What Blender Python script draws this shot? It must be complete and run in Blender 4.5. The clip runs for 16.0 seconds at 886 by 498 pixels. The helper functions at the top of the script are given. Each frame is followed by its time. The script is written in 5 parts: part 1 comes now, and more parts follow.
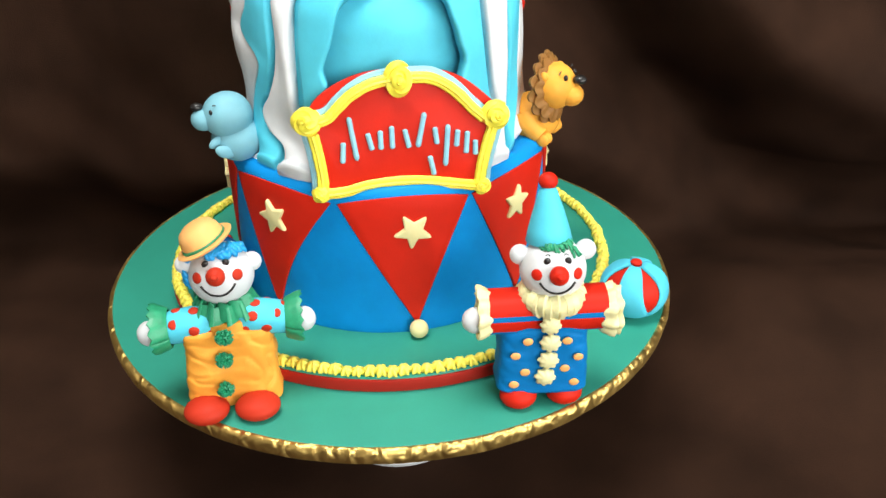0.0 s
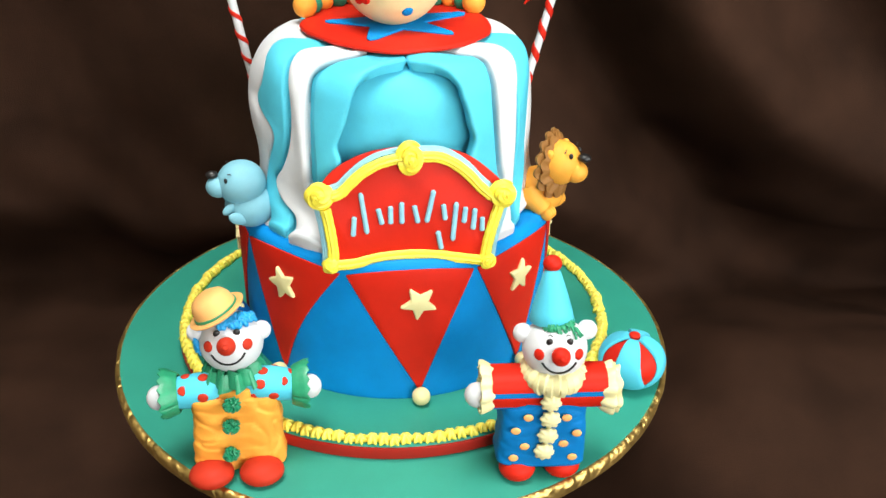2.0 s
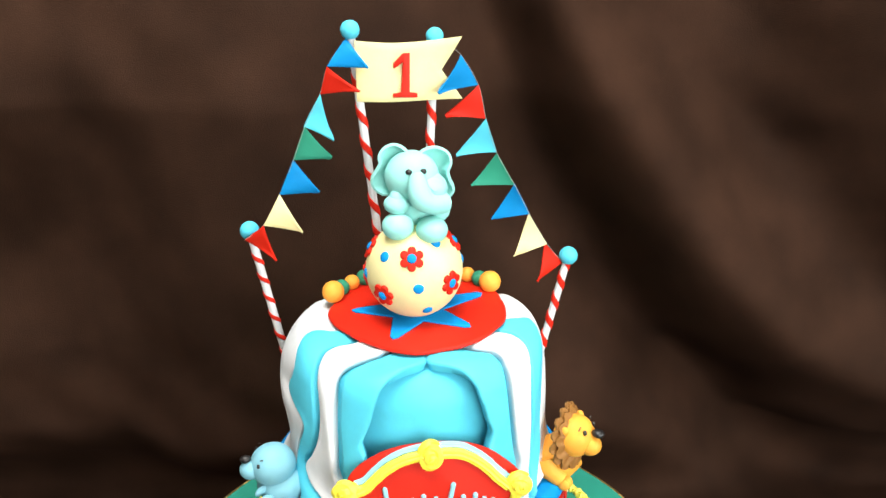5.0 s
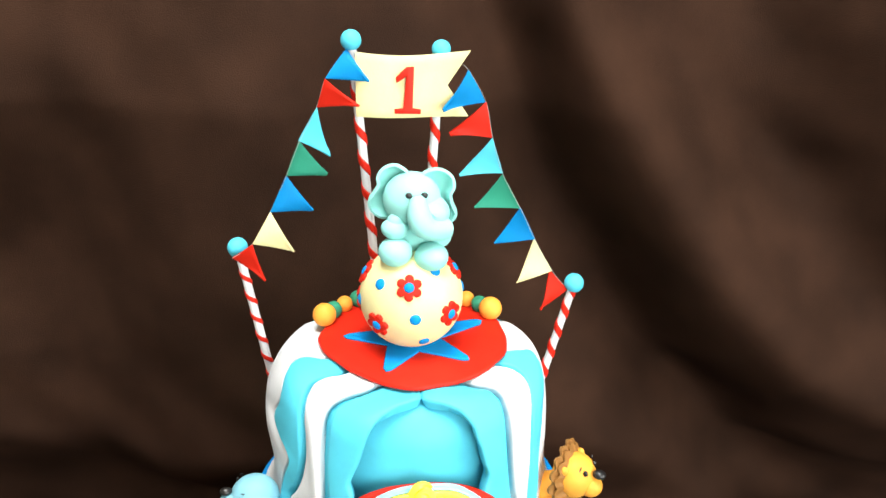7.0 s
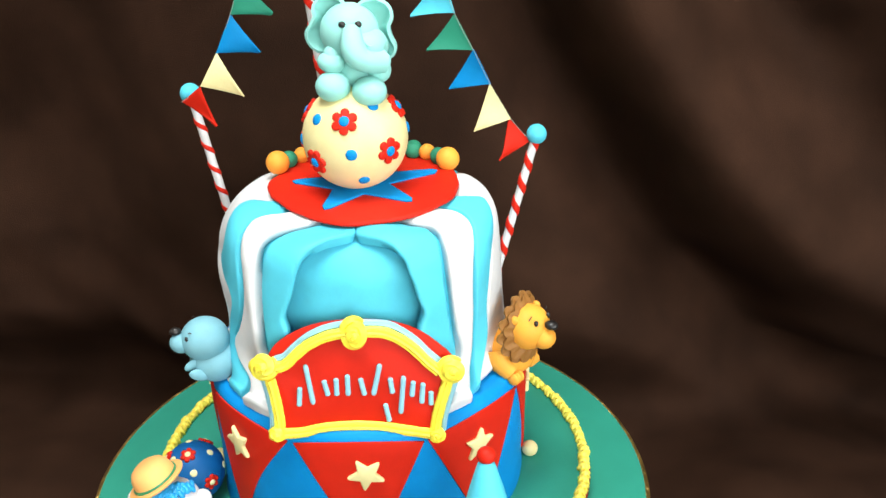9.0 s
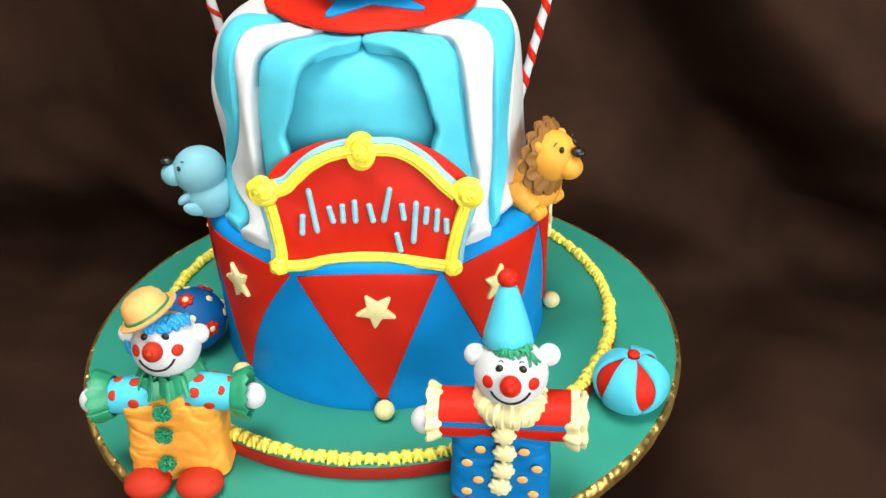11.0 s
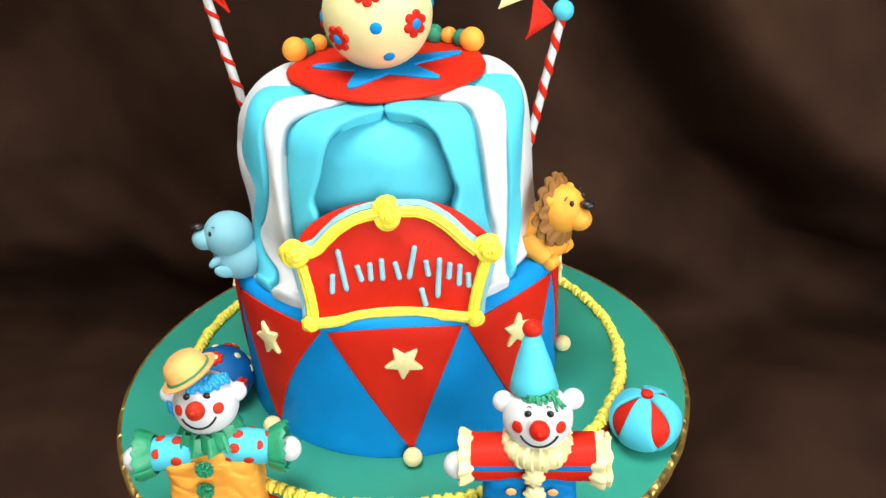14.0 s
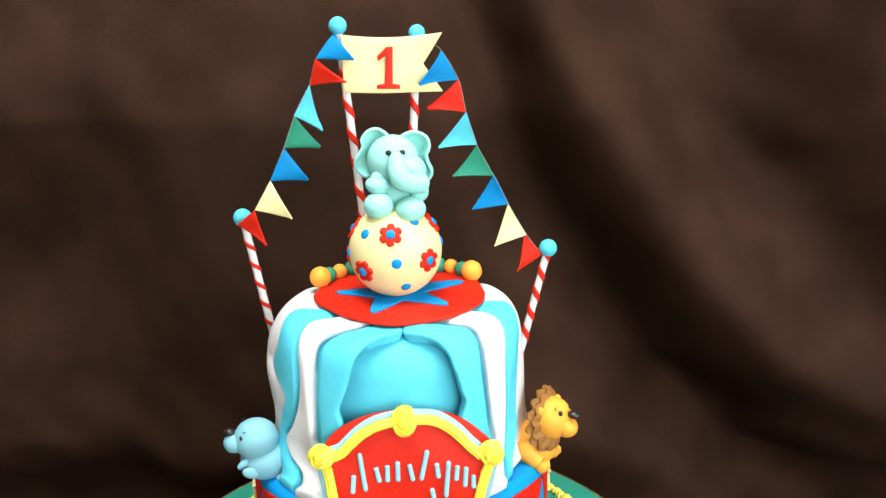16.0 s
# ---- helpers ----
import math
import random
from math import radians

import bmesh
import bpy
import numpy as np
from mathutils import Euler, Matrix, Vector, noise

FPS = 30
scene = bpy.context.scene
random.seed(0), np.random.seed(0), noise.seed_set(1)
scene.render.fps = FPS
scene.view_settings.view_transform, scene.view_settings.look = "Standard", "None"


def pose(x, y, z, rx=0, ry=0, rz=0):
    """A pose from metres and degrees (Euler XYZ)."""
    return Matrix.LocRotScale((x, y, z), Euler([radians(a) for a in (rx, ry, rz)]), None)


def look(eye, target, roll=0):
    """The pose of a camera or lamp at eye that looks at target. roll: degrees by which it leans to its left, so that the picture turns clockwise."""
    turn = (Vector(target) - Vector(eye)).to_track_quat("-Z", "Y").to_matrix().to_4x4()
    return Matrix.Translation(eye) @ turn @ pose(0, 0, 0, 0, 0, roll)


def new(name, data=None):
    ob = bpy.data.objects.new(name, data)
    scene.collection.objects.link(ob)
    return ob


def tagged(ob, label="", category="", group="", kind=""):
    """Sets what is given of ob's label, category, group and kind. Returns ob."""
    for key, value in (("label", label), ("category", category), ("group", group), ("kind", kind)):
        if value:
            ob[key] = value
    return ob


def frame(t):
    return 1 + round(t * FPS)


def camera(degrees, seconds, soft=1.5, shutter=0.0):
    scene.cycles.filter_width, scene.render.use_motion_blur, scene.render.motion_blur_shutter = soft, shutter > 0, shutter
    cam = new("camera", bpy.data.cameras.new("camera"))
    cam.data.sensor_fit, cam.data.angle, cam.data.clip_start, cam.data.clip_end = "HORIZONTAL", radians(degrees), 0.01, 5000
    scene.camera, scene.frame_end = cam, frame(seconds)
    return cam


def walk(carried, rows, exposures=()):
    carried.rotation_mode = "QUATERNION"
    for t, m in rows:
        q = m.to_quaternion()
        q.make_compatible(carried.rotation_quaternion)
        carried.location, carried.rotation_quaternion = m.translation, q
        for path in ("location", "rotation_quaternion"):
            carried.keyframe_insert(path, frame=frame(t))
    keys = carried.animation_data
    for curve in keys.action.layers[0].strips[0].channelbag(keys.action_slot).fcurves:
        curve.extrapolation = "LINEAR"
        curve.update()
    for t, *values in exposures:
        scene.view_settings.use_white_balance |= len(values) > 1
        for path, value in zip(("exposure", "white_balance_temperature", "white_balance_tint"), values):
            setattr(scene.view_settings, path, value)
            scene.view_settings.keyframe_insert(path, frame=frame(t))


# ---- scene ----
cam = camera(53.09, 16.0)
# seconds, eye, yaw, pitch, roll
ROWS = [
    (0.0, 0.0339, -0.5055, 0.3014, 0.00, -30.01, -0.76),
    (0.5, 0.0324, -0.5088, 0.3042, 0.24, -29.31, -0.32),
    (1.0, 0.0321, -0.5097, 0.3107, -0.50, -28.75, 0.40),
    (1.5, 0.0297, -0.5117, 0.3174, 0.19, -28.05, 0.60),
    (2.0, 0.0275, -0.5040, 0.3302, -0.44, -28.41, 1.21),
    (2.5, 0.0260, -0.4983, 0.3499, 0.84, -27.50, 0.25),
    (3.0, 0.0307, -0.4949, 0.3683, 1.68, -27.36, -0.53),
    (3.5, 0.0311, -0.4926, 0.3911, 2.40, -26.73, -1.29),
    (4.0, 0.0320, -0.4941, 0.4097, 2.10, -24.33, -1.20),
    (4.5, 0.0343, -0.4930, 0.4211, 2.11, -22.45, -0.93),
    (4.7, 0.0341, -0.4920, 0.4295, 1.89, -21.45, -0.60),
    (6.8, 0.0194, -0.4553, 0.4498, 0.96, -24.39, -0.80),
    (7.0, 0.0282, -0.4514, 0.4483, 1.31, -22.72, 1.56),
    (7.5, 0.0732, -0.4447, 0.4349, 6.05, -23.65, 2.00),
    (8.0, 0.0945, -0.4481, 0.4221, 7.20, -23.45, 1.04),
    (8.5, 0.1060, -0.4514, 0.4052, 8.02, -24.61, -0.26),
    (9.0, 0.1105, -0.4583, 0.3873, 7.80, -25.74, -0.69),
    (9.5, 0.1083, -0.4550, 0.3666, 8.76, -26.95, -0.05),
    (10.0, 0.1050, -0.4510, 0.3532, 8.08, -27.75, -0.46),
    (10.2, 0.1055, -0.4473, 0.3477, 8.49, -28.36, -0.90),
    (12.3, 0.1047, -0.4420, 0.3004, 8.92, -32.89, -1.42),
    (12.5, 0.1045, -0.4423, 0.3005, 8.75, -32.67, -1.20),
    (13.0, 0.1028, -0.4440, 0.3042, 9.03, -31.22, -1.41),
    (13.5, 0.1014, -0.4538, 0.3241, 8.98, -30.22, -2.31),
    (14.0, 0.0885, -0.4634, 0.3437, 7.32, -28.47, -2.65),
    (14.5, 0.0777, -0.4910, 0.3632, 6.53, -26.22, -3.02),
    (15.0, 0.0715, -0.5145, 0.3747, 6.42, -21.06, -2.06),
    (15.5, 0.0648, -0.5285, 0.3810, 4.11, -17.27, -0.31),
    (16.0, 0.0665, -0.5324, 0.3812, 3.90, -15.62, -0.73),
]
EXPOSURES = [(0.0, -0.18), (2.5, -0.13), (3.5, -0.10), (5.0, 0.11), (7.0, 0.24), (7.5, 0.30), (8.0, 0.18), (8.5, 0.00), (9.0, -0.10), (9.5, -0.15), (10.5, -0.24), (12.5, -0.35), (13.5, -0.26), (14.5, -0.14), (15.0, -0.08), (16.0, 0.03)]
walk(cam, [(t, pose(x, y, z, 90 + pitch, 0, yaw) @ pose(0, 0, 0, 0, 0, roll)) for t, x, y, z, yaw, pitch, roll in ROWS], EXPOSURES)

# ---- light ----
H = 0.0105            # top of the raised stage
FLOOR_Z, TABLE_Z = -0.88, -0.135
world = bpy.data.worlds.new("sky")
scene.world = world
world.use_nodes = True
wn = world.node_tree.nodes
sky = wn.new("ShaderNodeTexSky")
sky.sky_type = "NISHITA"
sky.sun_disc = False
sky.sun_elevation, sky.sun_rotation = radians(40), radians(120)
world.node_tree.links.new(sky.outputs["Color"], wn["Background"].inputs["Color"])
wn["Background"].inputs["Strength"].default_value = 0.1


def area_lamp(name, eye, target, sx, sy, watts, color):
    d = bpy.data.lights.new(name, "AREA")
    d.shape, d.size, d.size_y, d.energy, d.color = "RECTANGLE", sx, sy, watts, color
    ob = new(name, d)
    ob.matrix_basis = look(eye, target)
    return ob


# added lamps for unseen sources: window behind the camera, window to the right, ceiling
area_lamp("added_front_light", (0.95, -2.10, 0.62), (0.0, 0.0, 0.1), 1.2, 1.2, 44.0, (0.955, 1.0, 0.962))
area_lamp("added_side_light", (1.62, -0.90, 0.62), (0.0, 0.0, 0.1), 1.1, 1.1, 24.0, (0.955, 1.0, 0.962))
area_lamp("added_top_light", (-0.05, -0.30, 1.42), (-0.05, -0.25, 0.0), 0.6, 0.6, 25.0, (0.965, 1.0, 0.962))


# ---- materials ----
def material(name, color, rough=0.5, metal=0.0, vary=0.10, grain=60.0, bump=0.15, fine=900.0, sss=0.0, second=None, spec=0.5, sheen=0.0):
    """Base colour with variation at two scales and a fine relief, in metres of the object."""
    m = bpy.data.materials.new(name)
    m.use_nodes = True
    nt = m.node_tree
    b = nt.nodes["Principled BSDF"]
    co = nt.nodes.new("ShaderNodeTexCoord")
    n1, n2 = nt.nodes.new("ShaderNodeTexNoise"), nt.nodes.new("ShaderNodeTexNoise")
    n1.inputs["Scale"].default_value, n1.inputs["Detail"].default_value = grain, 4
    n2.inputs["Scale"].default_value, n2.inputs["Detail"].default_value = fine, 3
    for n in (n1, n2):
        nt.links.new(co.outputs["Object"], n.inputs["Vector"])
    ramp = nt.nodes.new("ShaderNodeValToRGB")
    dark = tuple(c * (1 - vary) for c in color) if second is None else second
    lite = tuple(min(1, c * (1 + vary)) for c in color) if second is None else color
    ramp.color_ramp.elements[0].position, ramp.color_ramp.elements[1].position = 0.3, 0.72
    ramp.color_ramp.elements[0].color, ramp.color_ramp.elements[1].color = (*dark, 1), (*lite, 1)
    nt.links.new(n1.outputs["Fac"], ramp.inputs["Fac"])
    mix = nt.nodes.new("ShaderNodeMix")
    mix.data_type, mix.blend_type = "RGBA", "OVERLAY"
    mix.inputs["Factor"].default_value = vary * 0.6
    nt.links.new(ramp.outputs["Color"], mix.inputs["A"])
    nt.links.new(n2.outputs["Fac"], mix.inputs["B"])
    nt.links.new(mix.outputs["Result"], b.inputs["Base Color"])
    mr = nt.nodes.new("ShaderNodeMapRange")
    mr.inputs["To Min"].default_value, mr.inputs["To Max"].default_value = max(rough - 0.08, 0.03), min(rough + 0.1, 1)
    nt.links.new(n1.outputs["Fac"], mr.inputs["Value"])
    nt.links.new(mr.outputs["Result"], b.inputs["Roughness"])
    bp = nt.nodes.new("ShaderNodeBump")
    bp.inputs["Strength"].default_value, bp.inputs["Distance"].default_value = bump, 0.0006
    nt.links.new(n2.outputs["Fac"], bp.inputs["Height"])
    nt.links.new(bp.outputs["Normal"], b.inputs["Normal"])
    b.inputs["Metallic"].default_value = metal
    b.inputs["Specular IOR Level"].default_value = spec
    if sss:
        b.inputs["Subsurface Weight"].default_value = sss
        b.inputs["Subsurface Radius"].default_value = (0.004, 0.003, 0.0025)
        b.inputs["Subsurface Scale"].default_value = 0.6
    if sheen:
        b.inputs["Sheen Weight"].default_value, b.inputs["Sheen Roughness"].default_value = sheen, 0.5
    return m


FONDANT = dict(rough=0.55, vary=0.07, bump=0.12, sss=0.05, spec=0.25)
RED = material("red_fondant", (0.575, 0.016, 0.005), **dict(FONDANT, spec=0.18))
BLUE = material("royal_blue_fondant", (0.0015, 0.228, 0.60), **dict(FONDANT, spec=0.15))
LIGHT_BLUE = material("light_blue_fondant", (0.085, 0.525, 0.68), **FONDANT)
WHITE = material("white_fondant", (0.66, 0.66, 0.68), **FONDANT)
GREEN_BOARD = material("sea_green_fondant", (0.026, 0.262, 0.190), rough=0.5, vary=0.08, bump=0.1, grain=25, spec=0.3)
GREEN = material("green_fondant", (0.028, 0.235, 0.135), **FONDANT)
DOLL_RED = material("brick_red_fondant", (0.47, 0.030, 0.012), **dict(FONDANT, spec=0.15))
# deeper red paste, with some of the piping's shade put into its colour
BAND_RED = material("shaded_deep_red_fondant", (0.40, 0.015, 0.008), **FONDANT)
NAVY = material("navy_fondant", (0.003, 0.105, 0.33), **FONDANT)
DOLL_BLUE = material("denim_blue_fondant", (0.002, 0.165, 0.46), **dict(FONDANT, spec=0.15))
CREAM = material("cream_fondant", (0.77, 0.67, 0.34), **FONDANT)
ORANGE = material("orange_fondant", (0.85, 0.34, 0.045), **FONDANT)
FLAG_BLUE = material("deep_blue_paste", (0.001, 0.185, 0.46), **dict(FONDANT, spec=0.12))
FLAG_GREEN = material("deep_green_paste", (0.020, 0.195, 0.125), **dict(FONDANT, spec=0.12))
PEACH = material("peach_fondant", (0.85, 0.42, 0.14), **FONDANT)
YELLOW = material("yellow_buttercream", (0.90, 0.74, 0.06), rough=0.42, vary=0.10, bump=0.25, grain=150, sss=0.15)
PIPING = material("piped_yellow_buttercream", (0.90, 0.74, 0.10), rough=0.42, vary=0.10, bump=0.25, grain=150, sss=0.15)
PALE = material("pale_yellow_buttercream", (0.82, 0.74, 0.40), rough=0.45, vary=0.08, bump=0.25, grain=150, sss=0.15)
PIPE_BLUE = material("pale_blue_icing", (0.27, 0.54, 0.67), rough=0.4, vary=0.07, bump=0.2, grain=150)
AQUA = material("aqua_fondant", (0.30, 0.66, 0.62), **FONDANT)
SEAL_BLUE = material("soft_blue_fondant", (0.20, 0.44, 0.53), **FONDANT)
LION = material("golden_orange_fondant", (0.82, 0.355, 0.045), **FONDANT)
MANE = material("tan_fondant", (0.26, 0.115, 0.028), **FONDANT)
BLACK = material("black_icing", (0.012, 0.010, 0.010), rough=0.35, vary=0.05, bump=0.1)
CURL_BLUE = material("blue_icing_curls", (0.01, 0.29, 0.65), rough=0.4, vary=0.15, bump=0.2, grain=200)
CURL_GREEN = material("green_icing_curls", (0.02, 0.27, 0.13), rough=0.4, vary=0.15, bump=0.2, grain=200)
ROPE = material("white_string", (0.30, 0.29, 0.27), rough=0.8, vary=0.1, bump=0.3)
PLASTIC = material("white_plastic", (0.75, 0.74, 0.74), rough=0.35, vary=0.03, bump=0.05)
PLASTER = material("warm_white_plaster", (0.62, 0.58, 0.52), rough=0.85, vary=0.05, grain=3, fine=120, bump=0.2)
CARPET = material("dark_wood_floor", (0.16, 0.09, 0.05), rough=0.55, vary=0.2, grain=6, fine=90)
WOOD = material("table_wood", (0.20, 0.11, 0.06), rough=0.5, vary=0.2, grain=12, fine=150)
CLOTH = material("brown_cloth", (0.0292, 0.0134, 0.0081), rough=0.8, vary=0.32, grain=14, fine=1100, bump=0.6, spec=0.05)
# glowing face of the added, unseen ceiling lamp
GLOW = bpy.data.materials.new("lamp_diffuser")
GLOW.use_nodes = True
GLOW.node_tree.nodes["Principled BSDF"].inputs["Emission Color"].default_value = (1, 0.95, 0.88, 1)
GLOW.node_tree.nodes["Principled BSDF"].inputs["Emission Strength"].default_value = 2.0


def gold_foil():
    m = material("embossed_gold_foil", (0.80, 0.54, 0.17), rough=0.42, metal=1.0, vary=0.16, grain=60, fine=400, bump=0.3)
    nt = m.node_tree
    co = nt.nodes.new("ShaderNodeTexCoord")
    v = nt.nodes.new("ShaderNodeTexVoronoi")
    v.feature = "DISTANCE_TO_EDGE"
    v.inputs["Scale"].default_value = 85
    w = nt.nodes.new("ShaderNodeTexWave")
    w.inputs["Scale"].default_value, w.inputs["Distortion"].default_value, w.inputs["Detail"].default_value = 30, 6, 1
    w.inputs["Detail Scale"].default_value = 3
    for n in (v, w):
        nt.links.new(co.outputs["Object"], n.inputs["Vector"])
    add = nt.nodes.new("ShaderNodeMath")
    add.operation = "ADD"
    nt.links.new(v.outputs["Distance"], add.inputs[0])
    nt.links.new(w.outputs["Fac"], add.inputs[1])
    bp = nt.nodes.new("ShaderNodeBump")
    bp.inputs["Strength"].default_value, bp.inputs["Distance"].default_value = 0.62, 0.0018
    nt.links.new(add.outputs["Value"], bp.inputs["Height"])
    nt.links.new(bp.outputs["Normal"], nt.nodes["Principled BSDF"].inputs["Normal"])
    return m


GOLD = gold_foil()


# ---- builders ----
def thing(name, at, rz=0.0, label="", category="", group="", kind=""):
    ob = new(name)
    ob.matrix_basis = pose(*at, 0, 0, rz)
    ob.empty_display_size = 0.01
    return tagged(ob, label, category, group, kind)


def finish(name, bm, mats, sharp=45):
    """A mesh from bm, smooth but for edges sharper than the angle given."""
    bmesh.ops.recalc_face_normals(bm, faces=bm.faces[:])
    for f in bm.faces:
        f.smooth = True
    lim = radians(sharp)
    for e in bm.edges:
        if len(e.link_faces) == 2 and e.calc_face_angle(0) > lim:
            e.smooth = False
    me = bpy.data.meshes.new(name)
    bm.to_mesh(me)
    bm.free()
    for m in mats if isinstance(mats, (list, tuple)) else [mats]:
        me.materials.append(m)
    return me


def root_of(ob):
    while ob.parent:
        ob = ob.parent
    return ob


def part(name, bm, mat, parent, label="", in_world=False, sharp=45):
    """One mesh object under a thing or a part; in_world: bm is in the world's metres."""
    if in_world:
        bm.transform(root_of(parent).matrix_basis.inverted())
    ob = new(name, finish(name, bm, mat, sharp))
    ob.parent = parent
    return tagged(ob, label)


def single(name, bm, mats, at, rz=0.0, label="", category="", group="", kind="", in_world=False, sharp=45):
    """A thing that is one mesh."""
    m = pose(*at, 0, 0, rz)
    if in_world:
        bm.transform(m.inverted())
    ob = new(name, finish(name, bm, mats, sharp))
    ob.matrix_basis = m
    return tagged(ob, label, category, group, kind)


def paint(bm, start, mi):
    for f in bm.faces[start:] if start else bm.faces:
        f.material_index = mi


def blob(bm, c, r, mi=0, seg=24, rings=14, rot=(0, 0, 0), squash=None):
    """An ellipsoid with radii r about c, turned by rot degrees."""
    bm.faces.ensure_lookup_table()
    n = len(bm.faces)
    rr = (r, r, r) if isinstance(r, (int, float)) else r
    m = pose(*c, *rot) @ Matrix.Diagonal((*rr, 1))
    bmesh.ops.create_uvsphere(bm, u_segments=seg, v_segments=rings, radius=1, matrix=m)
    bm.faces.ensure_lookup_table()
    paint(bm, n, mi)


def loft(bm, rings, mi=0, closed=False, caps=True):
    """Skin over rings of points."""
    n0 = len(bm.faces)
    vs = [[bm.verts.new(p) for p in ring] for ring in rings]
    k = len(vs[0])
    pairs = list(zip(vs, vs[1:])) + ([(vs[-1], vs[0])] if closed else [])
    for a, b in pairs:
        for i in range(k):
            j = (i + 1) % k
            bm.faces.new((a[i], a[j], b[j], b[i])).material_index = mi
    if caps and not closed:
        bm.faces.new(vs[0][::-1]).material_index = mi
        bm.faces.new(vs[-1]).material_index = mi
    return n0


def tube(bm, pts, rad, mi=0, seg=10, closed=False, flutes=0, depth=0.0, twist=0.0, flat=1.0):
    """A tube along pts; rad: a radius or one for each point; flutes, depth, twist: a piped, ribbed cross-section."""
    pts = [Vector(p) for p in pts]
    n = len(pts)
    rads = [rad] * n if isinstance(rad, (int, float)) else rad
    up, rings = None, []
    for i, p in enumerate(pts):
        a, b = pts[(i - 1) % n if closed else max(i - 1, 0)], pts[(i + 1) % n if closed else min(i + 1, n - 1)]
        t = (b - a).normalized()
        if up is None:
            up = t.orthogonal().normalized()
        up = (up - t * up.dot(t)).normalized()
        side = t.cross(up)
        ring = []
        for j in range(seg):
            ang = 2 * math.pi * j / seg
            r = rads[i] * (1 + depth * math.cos(flutes * ang)) if flutes else rads[i]
            w = ang + twist * i
            ring.append(p + up * (r * math.cos(w) * flat) + side * (r * math.sin(w)))
        rings.append(ring)
    loft(bm, rings, mi, closed)


def spline(pts, n, closed=False):
    """n points on a smooth curve through pts."""
    pts = [Vector(p) for p in pts]
    k = len(pts)
    out = []
    last = k if closed else k - 1
    for i in range(n):
        s = last * i / (n if closed else n - 1)
        a = min(int(s), last - 1)
        f = s - a
        q = [pts[(a + d) % k] if closed else pts[min(max(a + d, 0), k - 1)] for d in (-1, 0, 1, 2)]
        out.append(0.5 * (2 * q[1] + (q[2] - q[0]) * f + (2 * q[0] - 5 * q[1] + 4 * q[2] - q[3]) * f * f + (3 * q[1] - q[0] - 3 * q[2] + q[3]) * f**3))
    return out


def lathe(bm, prof, seg=64, mi=0, c=(0, 0, 0), wobble=None):
    """A body of revolution about z from (radius, height) pairs, closed at both ends."""
    rings = []
    for r, z in prof:
        ring = []
        for j in range(seg):
            a = 2 * math.pi * j / seg
            q = r * (1 + (wobble(a) if wobble else 0))
            ring.append((c[0] + q * math.sin(a), c[1] - q * math.cos(a), c[2] + z))
        rings.append(ring)
    loft(bm, rings, mi)


def cutout(bm, outline, thick, m, mi=0, soft=0.0006):
    """A flat piece cut from rolled-out paste: outline in x, y, thickness along z, with softened edges, at the pose m."""
    n = len(outline)
    pts = [Vector((x, y)) for x, y in outline]
    if sum(a.x * b.y - b.x * a.y for a, b in zip(pts, pts[1:] + pts[:1])) < 0:
        pts.reverse()
    inner = []
    for i in range(n):
        a, b, c = pts[i - 1], pts[i], pts[(i + 1) % n]
        d1, d2 = (b - a).normalized(), (c - b).normalized()
        nm = Vector((-(d1.y + d2.y), d1.x + d2.x))
        nm = nm.normalized() / max(0.5, math.sqrt(max(0.0, (1 + d1.dot(d2)) / 2))) if nm.length > 1e-9 else Vector((0, 0))
        inner.append(nm)
    rings = []
    for off, z in ((soft * 0.4, 0), (0, soft * 0.6), (0, thick - soft), (soft * 0.35, thick - soft * 0.3), (soft, thick)):
        rings.append([m @ Vector((p.x + q.x * off, p.y + q.y * off, z)) for p, q in zip(pts, inner)])
    loft(bm, rings, mi)


def star_outline(points, r_out, r_in, turn=0.0, soft=True):
    out = []
    for i in range(points):
        for s, r in ((0, r_out), (0.5, r_in)):
            a = 2 * math.pi * (i + s) / points + radians(turn)
            if s == 0 and soft:
                for d, q in ((-0.10, 0.93), (0, 1.0), (0.10, 0.93)):
                    w = a + d * 2 * math.pi / points * 0.7
                    out.append((r * q * math.sin(w), r * q * math.cos(w)))
            else:
                out.append((r * math.sin(a), r * math.cos(a)))
    return out


def flower_outline(petals, r, dip, turn=0.0, n=48):
    out = []
    for i in range(n):
        a = 2 * math.pi * i / n
        q = r * (1 - dip + dip * abs(math.cos(petals * a / 2)) ** 0.6)
        out.append((q * math.sin(a + turn), q * math.cos(a + turn)))
    return out


def facing(at, normal, turn=0.0):
    """The pose of a flat piece at a place whose z looks along normal and whose y points up as far as it can."""
    z = Vector(normal).normalized()
    up = Vector((0, 0, 1)) if abs(z.z) < 0.95 else Vector((0, 1, 0))
    x = up.cross(z).normalized()
    y = z.cross(x)
    r = Matrix((x, y, z)).transposed().to_4x4()
    return Matrix.Translation(at) @ r @ Matrix.Rotation(radians(turn), 4, "Z")


